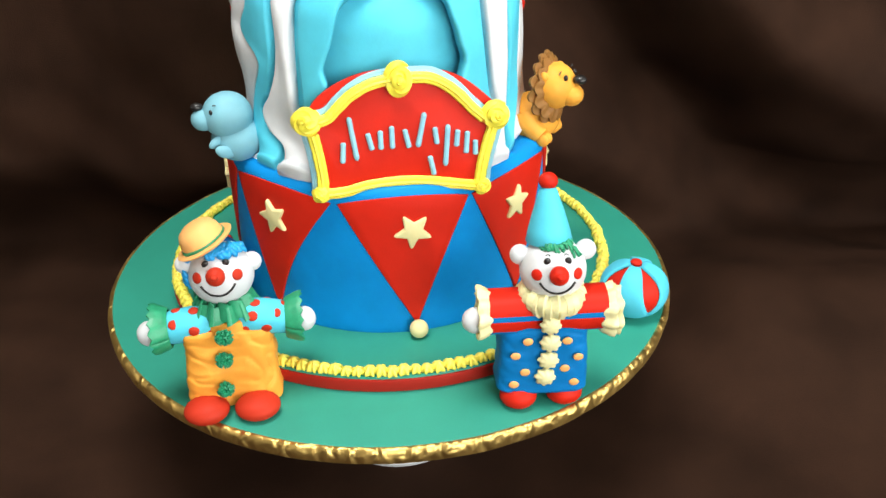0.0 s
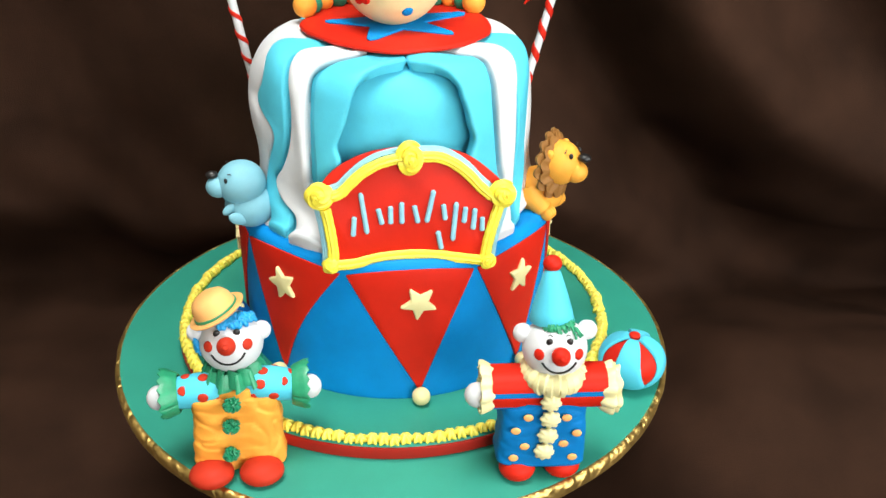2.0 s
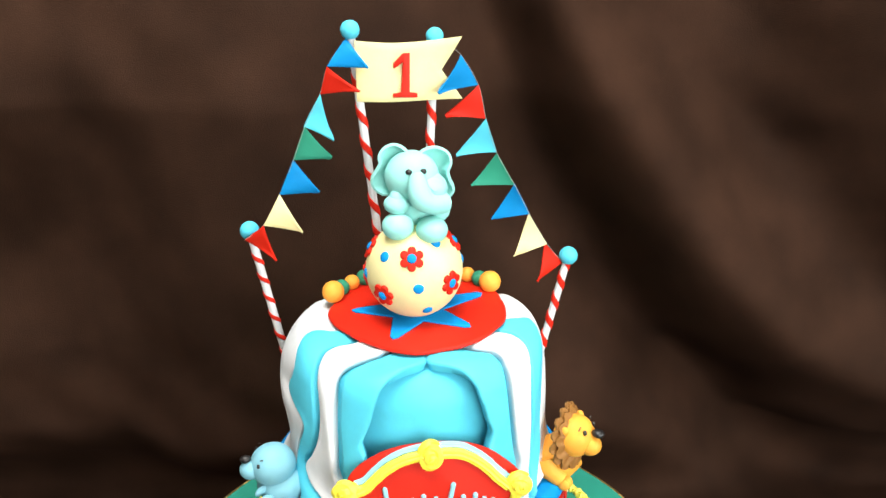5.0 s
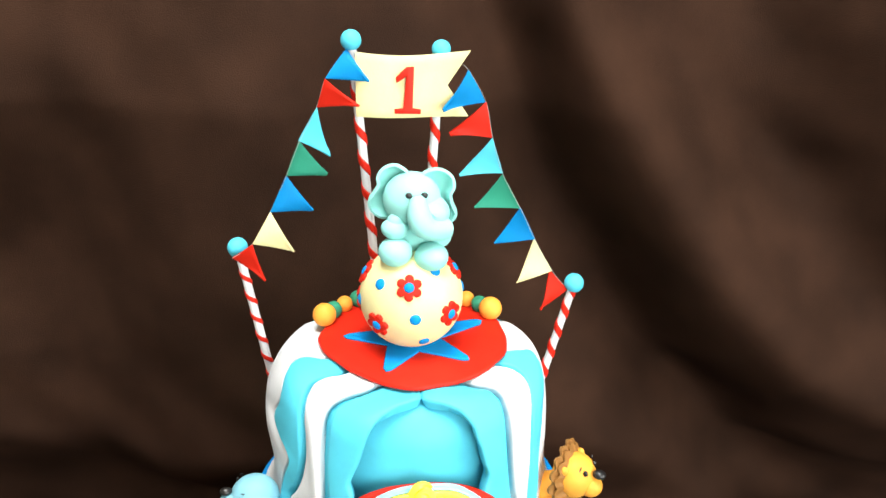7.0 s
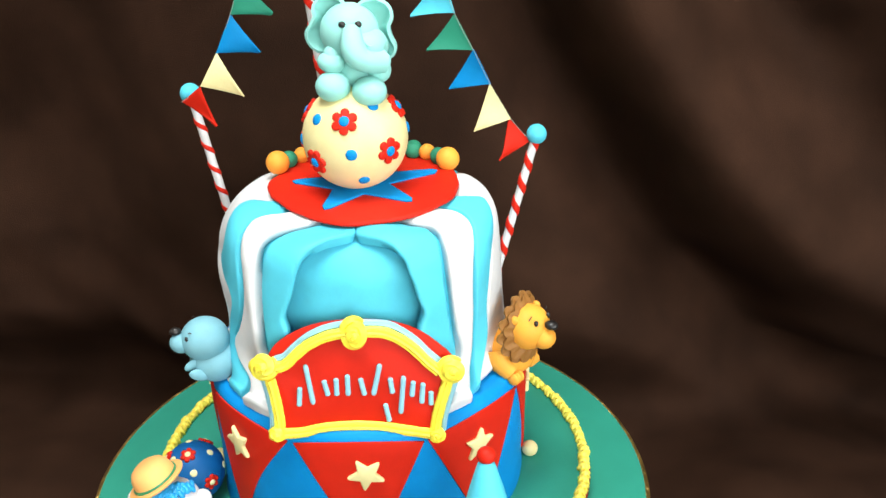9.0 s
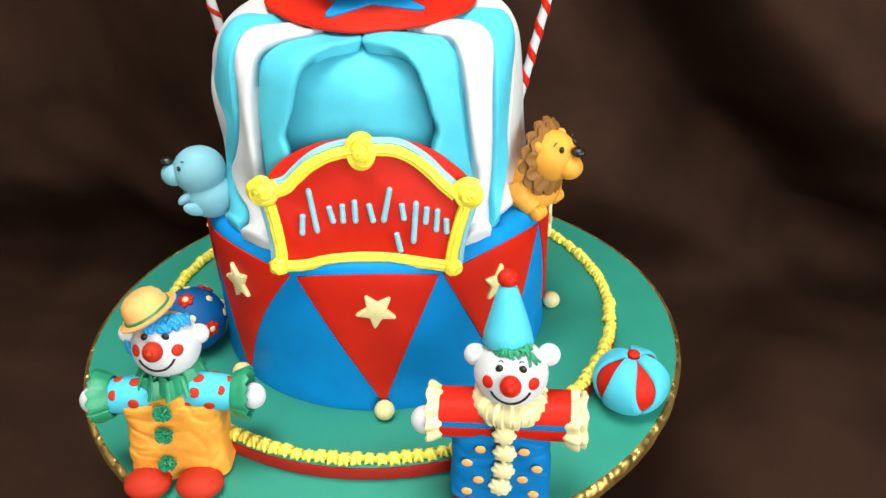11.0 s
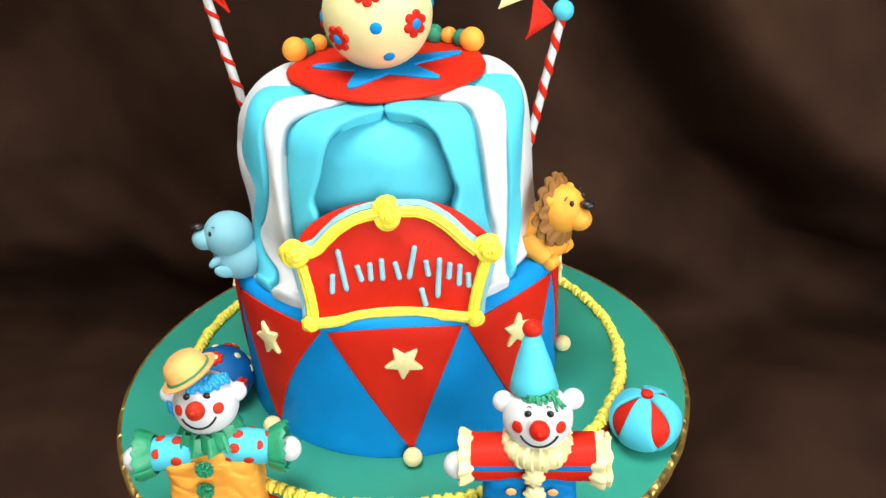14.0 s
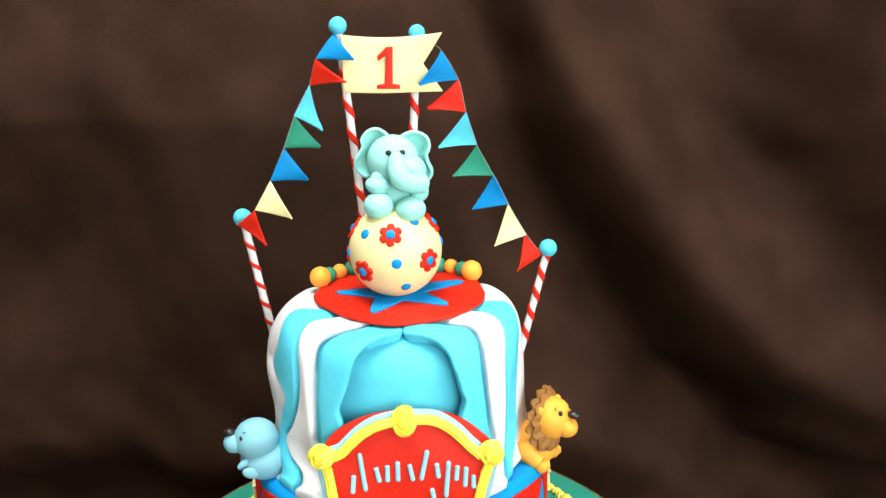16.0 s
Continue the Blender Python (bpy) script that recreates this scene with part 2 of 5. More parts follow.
def sheet(bm, place, nu, nv, thick, mi=0, round_edge=0.5):
    """A sheet of paste over place(u, v), with thickness towards its outer side and softened borders."""
    p = [[Vector(place(i / nu, j / nv)) for i in range(nu + 1)] for j in range(nv + 1)]
    front, back = [], []
    for j in range(nv + 1):
        fr, br = [], []
        for i in range(nu + 1):
            du = p[j][min(i + 1, nu)] - p[j][max(i - 1, 0)]
            dv = p[min(j + 1, nv)][i] - p[max(j - 1, 0)][i]
            nm = du.cross(dv)
            nm = nm.normalized() if nm.length > 1e-12 else Vector((0, -1, 0))
            edge = i in (0, nu) or j in (0, nv)
            fr.append(bm.verts.new(p[j][i] + nm * thick * (round_edge if edge else 1)))
            br.append(bm.verts.new(p[j][i]))
        front.append(fr)
        back.append(br)
    for j in range(nv):
        for i in range(nu):
            bm.faces.new((front[j][i], front[j][i + 1], front[j + 1][i + 1], front[j + 1][i])).material_index = mi
            bm.faces.new((back[j][i], back[j + 1][i], back[j + 1][i + 1], back[j][i + 1])).material_index = mi
    rim = [(0, i) for i in range(nu)] + [(j, nu) for j in range(nv)] + [(nv, i) for i in range(nu, 0, -1)] + [(j, 0) for j in range(nv, 0, -1)]
    for (a, b), (c, d) in zip(rim, rim[1:] + rim[:1]):
        bm.faces.new((front[a][b], back[a][b], back[c][d], front[c][d])).material_index = mi


def ring_point(c, r, deg, z):
    """A point at r from the axis c, deg degrees round from the front towards the right."""
    return Vector((c[0] + r * math.sin(radians(deg)), c[1] - r * math.cos(radians(deg)), z))


def keyed(keys, z):
    """A smooth curve through (height, value) pairs, sorted by falling height."""
    if z >= keys[0][0]:
        return keys[0][1]
    n = len(keys)
    for k in range(n - 1):
        (z1, a1), (z2, a2) = keys[k], keys[k + 1]
        if z >= z2:
            h = z2 - z1
            (zp, ap), (zn, an) = keys[max(k - 1, 0)], keys[min(k + 2, n - 1)]
            m1 = (a2 - ap) / (z2 - zp) * h
            m2 = (an - a1) / (zn - z1) * h
            f = (z - z1) / h
            return (2 * f**3 - 3 * f * f + 1) * a1 + (f**3 - 2 * f * f + f) * m1 + (3 * f * f - 2 * f**3) * a2 + (f**3 - f * f) * m2
    return keys[-1][1]

# ---- setting ----
def box(bm, lo, hi, mi=0):
    m = Matrix.Translation([(a + b) / 2 for a, b in zip(lo, hi)]) @ Matrix.Diagonal((*[b - a for a, b in zip(lo, hi)], 1))
    bmesh.ops.create_cube(bm, size=1, matrix=m)


def structure(name, boxes, mat, label, category):
    bm = bmesh.new()
    for lo, hi in boxes:
        box(bm, lo, hi)
    return single(name, bm, mat, (0, 0, 0), label=label, category=category, kind="structure")


# unseen room, made up to enclose the lamps and bounce their light
X0, X1, Y0, Y1, Z1 = -1.7, 1.7, -2.2, 0.45, 1.5
structure("floor", [((X0, Y0, FLOOR_Z - 0.1), (X1, Y1, FLOOR_Z))], CARPET, "dark wooden floor of the room", "floor")
structure("ceiling", [((X0, Y0, Z1), (X1, Y1, Z1 + 0.1))], PLASTER, "plain warm white ceiling", "ceiling")
structure("wall_north", [((X0, Y1, FLOOR_Z), (X1, Y1 + 0.1, Z1))], PLASTER, "plain warm white wall behind the cloth", "wall")
structure("wall_west", [((X0 - 0.1, Y0 - 0.1, FLOOR_Z), (X0, Y1 + 0.1, Z1))], PLASTER, "plain warm white wall", "wall")
EY0, EY1 = -1.55, -0.25
structure("wall_east", [((X1, Y0 - 0.1, FLOOR_Z), (X1 + 0.1, EY0, Z1)), ((X1, EY1, FLOOR_Z), (X1 + 0.1, Y1 + 0.1, Z1)),
                        ((X1, EY0, FLOOR_Z), (X1 + 0.1, EY1, -0.05)), ((X1, EY0, 1.3), (X1 + 0.1, EY1, Z1))], PLASTER, "plain warm white wall, out of view, with an added window opening", "wall")
# unseen side window, added as a home for the lamp on the right
win = thing("added_window_2", (X1 + 0.05, (EY0 + EY1) / 2, -0.05), 0, "added white framed window in the side wall, out of view", "window", kind="structure")
for lo, hi in (((EY0, -0.05), (EY0 + 0.05, 1.3)), ((EY1 - 0.05, -0.05), (EY1, 1.3)), ((EY0 + 0.05, -0.05), (EY1 - 0.05, 0.0)), ((EY0 + 0.05, 1.25), (EY1 - 0.05, 1.3))):
    bm = bmesh.new()
    box(bm, (X1 + 0.02, lo[0], lo[1]), (X1 + 0.08, hi[0], hi[1]))
    part("window_frame", bm, PLASTIC, win, in_world=True)
# the unseen wall behind the camera with its window, added to house the key lamp
WX0, WX1, WZ0, WZ1 = 0.25, 1.62, -0.05, 1.3
structure("wall_south", [((X0, Y0 - 0.1, FLOOR_Z), (WX0, Y0, Z1)), ((WX1, Y0 - 0.1, FLOOR_Z), (X1, Y0, Z1)),
                         ((WX0, Y0 - 0.1, FLOOR_Z), (WX1, Y0, WZ0)), ((WX0, Y0 - 0.1, WZ1), (WX1, Y0, Z1))], PLASTER, "plain warm white wall, out of view, with an added window opening", "wall")
win = thing("added_window_1", ((WX0 + WX1) / 2, Y0 - 0.05, WZ0), 0, "added white framed window in the wall, out of view", "window", kind="structure")
for lo, hi in (((WX0, WZ0), (WX0 + 0.05, WZ1)), ((WX1 - 0.05, WZ0), (WX1, WZ1)), ((WX0 + 0.05, WZ0), (WX1 - 0.05, WZ0 + 0.05)), ((WX0 + 0.05, WZ1 - 0.05), (WX1 - 0.05, WZ1))):
    bm = bmesh.new()
    box(bm, (lo[0], Y0 - 0.08, lo[1]), (hi[0], Y0 - 0.02, hi[1]))
    part("window_frame", bm, PLASTIC, win, in_world=True)
# unseen ceiling lamp, added to go with the light from above
lamp = thing("added_ceiling_lamp", (-0.05, -0.30, Z1), 0, "added square white ceiling lamp, switched on, out of view", "ceiling light")
bm = bmesh.new()
box(bm, (-0.33, -0.33, -0.05), (0.33, 0.33, 0.0))
part("frame", bm, PLASTIC, lamp)
bm = bmesh.new()
box(bm, (-0.29, -0.29, -0.056), (0.29, 0.29, -0.052))
part("diffuser", bm, GLOW, lamp)

# table under the cloth
table = thing("table", (0, 0.0, FLOOR_Z), 0, "wooden table hidden under a brown cloth", "table")
bm = bmesh.new()
box(bm, (-1.15, -0.93, TABLE_Z - 0.06), (1.15, 0.30, TABLE_Z - 0.022))
part("tabletop", bm, WOOD, table, in_world=True)
for sx in (-1.08, 1.08):
    for sy in (-0.87, 0.24):
        bm = bmesh.new()
        box(bm, (sx - 0.03, sy - 0.03, FLOOR_Z), (sx + 0.03, sy + 0.03, TABLE_Z - 0.06))
        part("leg", bm, WOOD, table, in_world=True)


def backdrop():
    """One brown cloth that lies on the table and rises close behind the cake in broad folds."""
    nx, ns = 260, 300
    arc_r, top, front = 0.08, 1.25, 0.95
    xs = np.concatenate([np.linspace(-1.45, -0.62, 40), np.linspace(-0.61, 0.71, nx - 80), np.linspace(0.72, 1.45, 40)])
    X, F = np.meshgrid(xs, np.linspace(0, 1, ns))
    k = np.clip((X + 0.05) / 0.35, 0, 1)
    k = k * k * (3 - 2 * k)
    yw = 0.295 + 0.015 * k
    arc = arc_r * math.pi / 2
    flat = yw - arc_r + front
    fa, fb = 0.22, 0.30
    rise = top - TABLE_Z - arc_r
    S = np.where(F < fa, F / fa * flat, np.where(F < fb, flat + (F - fa) / (fb - fa) * arc, flat + arc + ((F - fb) / (1 - fb)) ** 1.35 * rise))
    a = np.clip((S - flat) / arc_r, 0, math.pi / 2)
    up = np.clip(S - flat - arc, 0, None)
    Y = np.where(S < flat, S - front, yw - arc_r + arc_r * np.sin(a))
    Z = np.where(S < flat, TABLE_Z, TABLE_Z + arc_r * (1 - np.cos(a)) + up)
    NY, NZ = -np.sin(a), np.cos(a)
    T = TABLE_Z + arc_r + S - flat - arc     # height along the cloth
    # the cloth hangs forward over the crease, then falls back above
    h = np.clip((T + 0.16) / 0.15, 0, 1)
    Y = Y - (0.095 - 0.010 * k) * h * h * (3 - 2 * h) + 0.35 * (1 - k) * np.clip(T - 0.29, 0, None)
    # and lies in a low swell on the table before the crease
    side = np.clip((np.abs(X) - 0.17) / 0.12, 0, 1)
    Z = Z + (0.022 + 0.028 * k) * side * side * (3 - 2 * side) * NZ * np.exp(-(((S - flat + 0.13) / 0.10) ** 2))

    def fold(path, width, amp):
        d = np.full(X.shape, 9.0)
        for (ax, az), (bx, bz) in zip(path, path[1:]):
            vx, vz = bx - ax, bz - az
            f = np.clip(((X - ax) * vx + (T - az) * vz) / (vx * vx + vz * vz), 0, 1)
            d = np.minimum(d, np.hypot(X - ax - f * vx, T - az - f * vz))
        return amp * np.exp(-((d / width) ** 2))

    fade = np.clip((X - 0.28) / 0.14, 0, 1)
    fade = 1 - 0.48 * fade * fade * (3 - 2 * fade)
    D = fold([(-0.03, 0.80), (0.020, 0.45), (0.047, 0.353), (0.072, 0.283), (0.105, 0.198), (0.152, 0.115), (0.202, 0.042), (0.251, -0.006), (0.302, -0.050), (0.360, -0.088), (0.430, -0.104), (0.60, -0.115), (1.4, -0.120)], 0.036, -0.038)
    D += fold([(0.05, 0.80), (0.085, 0.45), (0.107, 0.370), (0.137, 0.303), (0.189, 0.228), (0.248, 0.146), (0.315, 0.078), (0.42, 0.025), (0.60, -0.010), (1.4, -0.025)], 0.048, 0.052) * fade
    D += fold([(0.23, 0.015), (0.303, -0.055), (0.365, -0.098), (0.45, -0.122), (0.70, -0.138), (1.4, -0.143)], 0.050, -0.032)
    D += fold([(0.10, 0.60), (0.142, 0.363), (0.177, 0.329), (0.233, 0.275), (0.301, 0.235)], 0.028, -0.013)
    D += fold([(0.22, 0.60), (0.250, 0.36), (0.290, 0.25), (0.40, 0.13)], 0.055, -0.030)
    D += fold([(0.30, 0.01), (0.38, -0.02), (0.50, -0.02)], 0.035, -0.010)
    D += fold([(-0.60, 0.25), (-0.34, 0.300), (-0.27, 0.335), (-0.18, 0.55)], 0.060, 0.026)
    D += fold([(-0.50, 0.16), (-0.31, 0.140), (-0.27, 0.07), (-0.30, -0.01)], 0.085, -0.017)
    D += fold([(-0.24, 0.10), (-0.33, -0.02), (-0.45, -0.06)], 0.035, 0.008)
    D += fold([(-1.4, -0.13), (-0.40, -0.100), (-0.26, -0.090), (-0.16, -0.085)], 0.036, -0.006)
    D += fold([(-0.12, 0.9), (-0.14, 0.40), (-0.155, 0.12), (-0.18, -0.03)], 0.090, 0.041)
    D += fold([(0.42, 0.9), (0.400, 0.36), (0.43, 0.24), (0.62, 0.12)], 0.090, 0.058)
    D += fold([(0.10, 0.21), (0.152, 0.115), (0.205, 0.045), (0.25, 0.00)], 0.055, -0.018)
    wr = 0.0035 * np.sin(13 * X + 8 * T + 1.5 * np.sin(11 * T)) + 0.0020 * np.sin(31 * X - 19 * T + 2 * np.sin(9 * X)) + 0.0010 * np.sin(61 * X + 43 * T + 3 * np.sin(17 * T))
    lift = np.clip((S - flat + 0.09) / 0.20, 0, 1)
    D = D * (0.12 + 0.88 * lift) + wr * (0.35 + 0.65 * lift)
    # nothing reaches the board or sinks into the table
    w = np.clip((Y - 0.10) / 0.08, 0, 1)
    w = w * w * (3 - 2 * w)
    D = np.minimum(D * w + np.maximum(D, -0.010) * (1 - w), 0.06)
    Y, Z = Y + D * NY, np.maximum(Z + D * NZ, TABLE_Z - 0.012)
    verts = np.stack([X, Y, Z], -1).reshape(-1, 3)
    faces = [(j * nx + i, j * nx + i + 1, (j + 1) * nx + i + 1, (j + 1) * nx + i) for j in range(ns - 1) for i in range(nx - 1)]
    me = bpy.data.meshes.new("backdrop")
    me.from_pydata(verts.tolist(), [], faces)
    for f in me.polygons:
        f.use_smooth = True
    me.materials.append(CLOTH)
    return tagged(new("backdrop", me), "dark brown cloth draped over the table and wall in soft folds", "backdrop", kind="structure")


backdrop()

# ---- stand, board and stage ----
stand = thing("cake_turntable", (0, 0, TABLE_Z), 0, "white plastic turntable under the cake board", "turntable")
bm = bmesh.new()
lathe(bm, [(0.01, 0), (0.050, 0), (0.052, 0.004), (0.044, 0.010), (0.030, 0.03), (0.028, 0.07), (0.032, 0.0975)], 64)
part("base", bm, PLASTIC, stand)
bm = bmesh.new()
lathe(bm, [(0.03, -0.046 - TABLE_Z), (0.140, -0.0420 - TABLE_Z), (0.1475, -0.0385 - TABLE_Z), (0.150, -0.030 - TABLE_Z), (0.150, -0.0117 - TABLE_Z), (0.146, -0.0097 - TABLE_Z), (0.03, -0.0097 - TABLE_Z)], 96)
part("plate", bm, PLASTIC, stand)

BOARD_R = 0.178
board = thing("cake_board", (0, 0, -0.0122), 0, "round cake board in sea-green fondant with a gold foil edge", "cake board")
bm = bmesh.new()
lathe(bm, [(0.02, 0.0025), (BOARD_R - 0.002, 0.0025), (BOARD_R + 0.0016, 0.0034), (BOARD_R + 0.0021, 0.0055), (BOARD_R + 0.0021, 0.0088), (BOARD_R + 0.0016, 0.0106), (BOARD_R + 0.0008, 0.0116), (BOARD_R - 0.0002, 0.0121), (BOARD_R - 0.0012, 0.0119), (BOARD_R - 0.003, 0.0113), (0.02, 0.0113)], 220,
      wobble=lambda a: 0.0010 * math.sin(37 * a) * math.sin(11 * a + 1) + 0.0012 * abs(math.sin(14 * a + 0.8 * math.sin(5 * a))))
part("foil", bm, GOLD, board, "embossed gold foil")
bm = bmesh.new()
lathe(bm, [(0.02, 0.0112), (BOARD_R - 0.0010, 0.0112), (BOARD_R - 0.0010, 0.0119), (BOARD_R - 0.0020, 0.0122), (0.02, 0.0122)], 160)
part("covering", bm, GREEN_BOARD, board, "smooth sea-green fondant")

STAGE_C, STAGE_R = (0.0005, 0.0040), 0.1412
stage = thing("cake_stage", (*STAGE_C, 0), 0, "round raised green stage with a red side", "cake board")
# leans inwards towards its foot, to fall darker under the piping
bm = bmesh.new()
lathe(bm, [(0.02, 0.0003), (STAGE_R - 0.0022, 0.0003), (STAGE_R - 0.0002, H - 0.0030), (STAGE_R - 0.0006, H - 0.0015)], 160)
part("side_band", bm, BAND_RED, stage, "deep red fondant band, partly darkened for shade")
bm = bmesh.new()
lathe(bm, [(0.02, H - 0.0015), (STAGE_R - 0.0015, H - 0.0015), (STAGE_R - 0.0020, H - 0.0002), (STAGE_R - 0.004, H), (0.02, H)], 160)
part("covering", bm, GREEN_BOARD, stage, "smooth sea-green fondant")

# ---- lower tier ----
C = (0.0009, 0.0006)
TIER_R, TIER_TOP = 0.0955, 0.1005
tier = thing("lower_cake_tier", (*C, H), 0, "round royal blue fondant tier with red pennants", "cake")
bm = bmesh.new()
prof = [(0.01, 0.0001), (TIER_R + 0.0006, 0.0001), (TIER_R + 0.0008, 0.002), (TIER_R, 0.006), (TIER_R, 0.04), (TIER_R, 0.07)]
prof += [(TIER_R - 0.007 + 0.007 * math.cos(radians(a)), TIER_TOP - H - 0.007 + 0.007 * math.sin(radians(a))) for a in range(0, 91, 15)]
lathe(bm, prof + [(0.05, TIER_TOP - H), (0.01, TIER_TOP - H)], 128)
part("body", bm, BLUE, tier, "smooth royal blue fondant")

# edges and tip of each pennant, degrees round from the front; and its star
PENNANTS = [(-13.2, 29.2, 10.8, 10.3, -29), (-58.5, -15.4, -40.0, -37.4, -20), (30.6, 73.5, 52.0, 49.6, 10), (74.6, 116, 97.0, 95, 0),
            (-101, -60, -79, -80, 6), (117, 164, 140, 140, 0), (165, 211, 188, 188, 5), (212, 258, 235, 235, -5)]
for al, ar, tip, sa, st in PENNANTS:
    bow = 3.0 if tip == -40.0 else 0.6
    def on_tier(u, v):
        w = v * 0.975
        deg = (al + (ar - al) * u) * (1 - w) + tip * w - bow * u * math.sin(math.pi * w)
        zt = 0.0908 + 0.0048 * (1 - (2 * u - 1) ** 2)
        return ring_point(C, TIER_R, deg, zt * (1 - w) + 0.0155 * w)
    bm = bmesh.new()
    sheet(bm, on_tier, 20, 18, -0.0016, round_edge=0.55)
    pen = part("pennant", bm, RED, tier, in_world=True)
    bm = bmesh.new()
    at = ring_point(C, TIER_R + 0.0010, sa, 0.0756)
    cutout(bm, star_outline(5, 0.0104, 0.0052, st), 0.0026, facing(at, at - Vector((*C, 0.0765))), soft=0.0009)
    part("star", bm, CREAM, pen, "cream fondant star", in_world=True)
    bm = bmesh.new()
    blob(bm, ring_point(C, TIER_R + 0.0062, tip, H + 0.0052), 0.0053, seg=20, rings=12)
    part("ball", bm, CREAM, tier, "cream fondant ball", in_world=True)

# ---- upper tier and its drape ----
CU = (0.0, -0.001)
upper = thing("upper_cake_tier", (*CU, TIER_TOP), 0, "round light blue tier under a striped circus drape", "cake")
bm = bmesh.new()
UR, UT, UB = 0.0672, 0.1950, 0.024
prof = [(0.01, 0.0001), (UR, 0.0001), (UR, 0.03), (UR, 0.06)]
prof += [(UR - UB + UB * math.cos(radians(a)), UT - TIER_TOP - UB + UB * math.sin(radians(a))) for a in range(0, 91, 10)]
lathe(bm, prof + [(0.03, UT - TIER_TOP), (0.01, UT - TIER_TOP)], 96)
part("body", bm, LIGHT_BLUE, upper, "smooth light blue fondant")

DRAPE = spline([(0.042, 0, 0.1965), (0.054, 0, 0.1965), (0.0630, 0, 0.1952), (0.0698, 0, 0.1915), (0.0738, 0, 0.185), (0.0757, 0, 0.176), (0.0772, 0, 0.165),
                (0.0783, 0, 0.150), (0.0787, 0, 0.135), (0.0795, 0, 0.120), (0.0815, 0, 0.111), (0.0850, 0, 0.1042), (0.0912, 0, 0.1016)], 85)
# seams between the panels: (share of the way down, degrees round from the front)
SEAMS = {
    "open_left": [(0, 10.5), (0.09, 10.5), (0.112, 7), (0.138, 2.2), (0.165, -2), (0.20, -5.2), (0.23, -8), (0.30, -11.2), (0.39, -13.5), (0.47, -15.4), (0.52, -17.7), (0.55, -18.8), (0.59, -17.1), (0.8, -18), (1, -20)],
    "l12": [(0, -14), (0.065, -20), (0.12, -25.5), (0.20, -30), (0.28, -31.2), (0.37, -31), (0.48, -30.6), (0.54, -30.1), (0.61, -29.5), (0.673, -29.4), (0.71, -27.3), (0.77, -24.6), (0.85, -22), (1, -19)],
    "l23": [(0, -45), (0.06, -45.5), (0.10, -48.2), (0.17, -49), (0.22, -47.3), (0.30, -44.6), (0.42, -42), (0.51, -41), (0.58, -42.2), (0.648, -46), (0.70, -50.5), (0.745, -47.5), (0.80, -39.5), (0.87, -37), (1, -38)],
    "l34": [(0, -66), (0.06, -68.2), (0.123, -74), (0.20, -74), (0.26, -69), (0.33, -64.5), (0.40, -64), (0.48, -67), (0.512, -60), (0.535, -53), (0.57, -50.2), (0.65, -55.2), (0.72, -58.5), (0.79, -58.5), (0.85, -52.5), (1, -49)],
    "l45": [(0, -112), (0.2, -116), (0.5, -108), (0.75, -110), (1, -104)],
    "open_right": [(0, 10.6), (0.10, 10.8), (0.12, 13.5), (0.153, 20), (0.204, 25.6), (0.27, 28.7), (0.32, 30.3), (0.37, 31), (0.43, 32.6), (0.49, 33.7), (0.535, 35.3), (0.592, 33), (0.8, 32), (1, 31)],
    "r12": [(0, 40), (0.08, 44), (0.147, 48.9), (0.21, 49.2), (0.283, 47.9), (0.38, 47.5), (0.49, 48), (0.56, 48.7), (0.645, 50.3), (0.70, 51.8), (0.78, 49), (0.9, 43.5), (1, 40)],
    "r23": [(0, 68), (0.075, 71), (0.14, 72), (0.207, 70.8), (0.26, 68.6), (0.33, 64.8), (0.42, 61.5), (0.51, 59.7), (0.59, 59.2), (0.70, 58.5), (0.78, 56.5), (0.86, 55), (0.94, 53), (1, 51.5)],
    "r34": [(0, 84), (0.08, 86.4), (0.163, 89.9), (0.225, 94), (0.27, 91), (0.323, 85.5), (0.415, 78), (0.527, 72), (0.60, 69), (0.70, 68.5), (0.77, 64.5), (0.88, 59), (1, 57)],
    "r45": [(0, 118), (0.2, 124), (0.5, 114), (0.8, 108), (1, 104)],
}
for k in range(1, 5):
    SEAMS["b%d" % k] = [(0, 118 + 26 * k), (0.3, 121 + 25.5 * k), (0.7, 114 + 26.5 * k), (1, 108 + 27.2 * k)]
SEAMS["l45_back"] = [(v, a + 360) for v, a in SEAMS["l45"]]


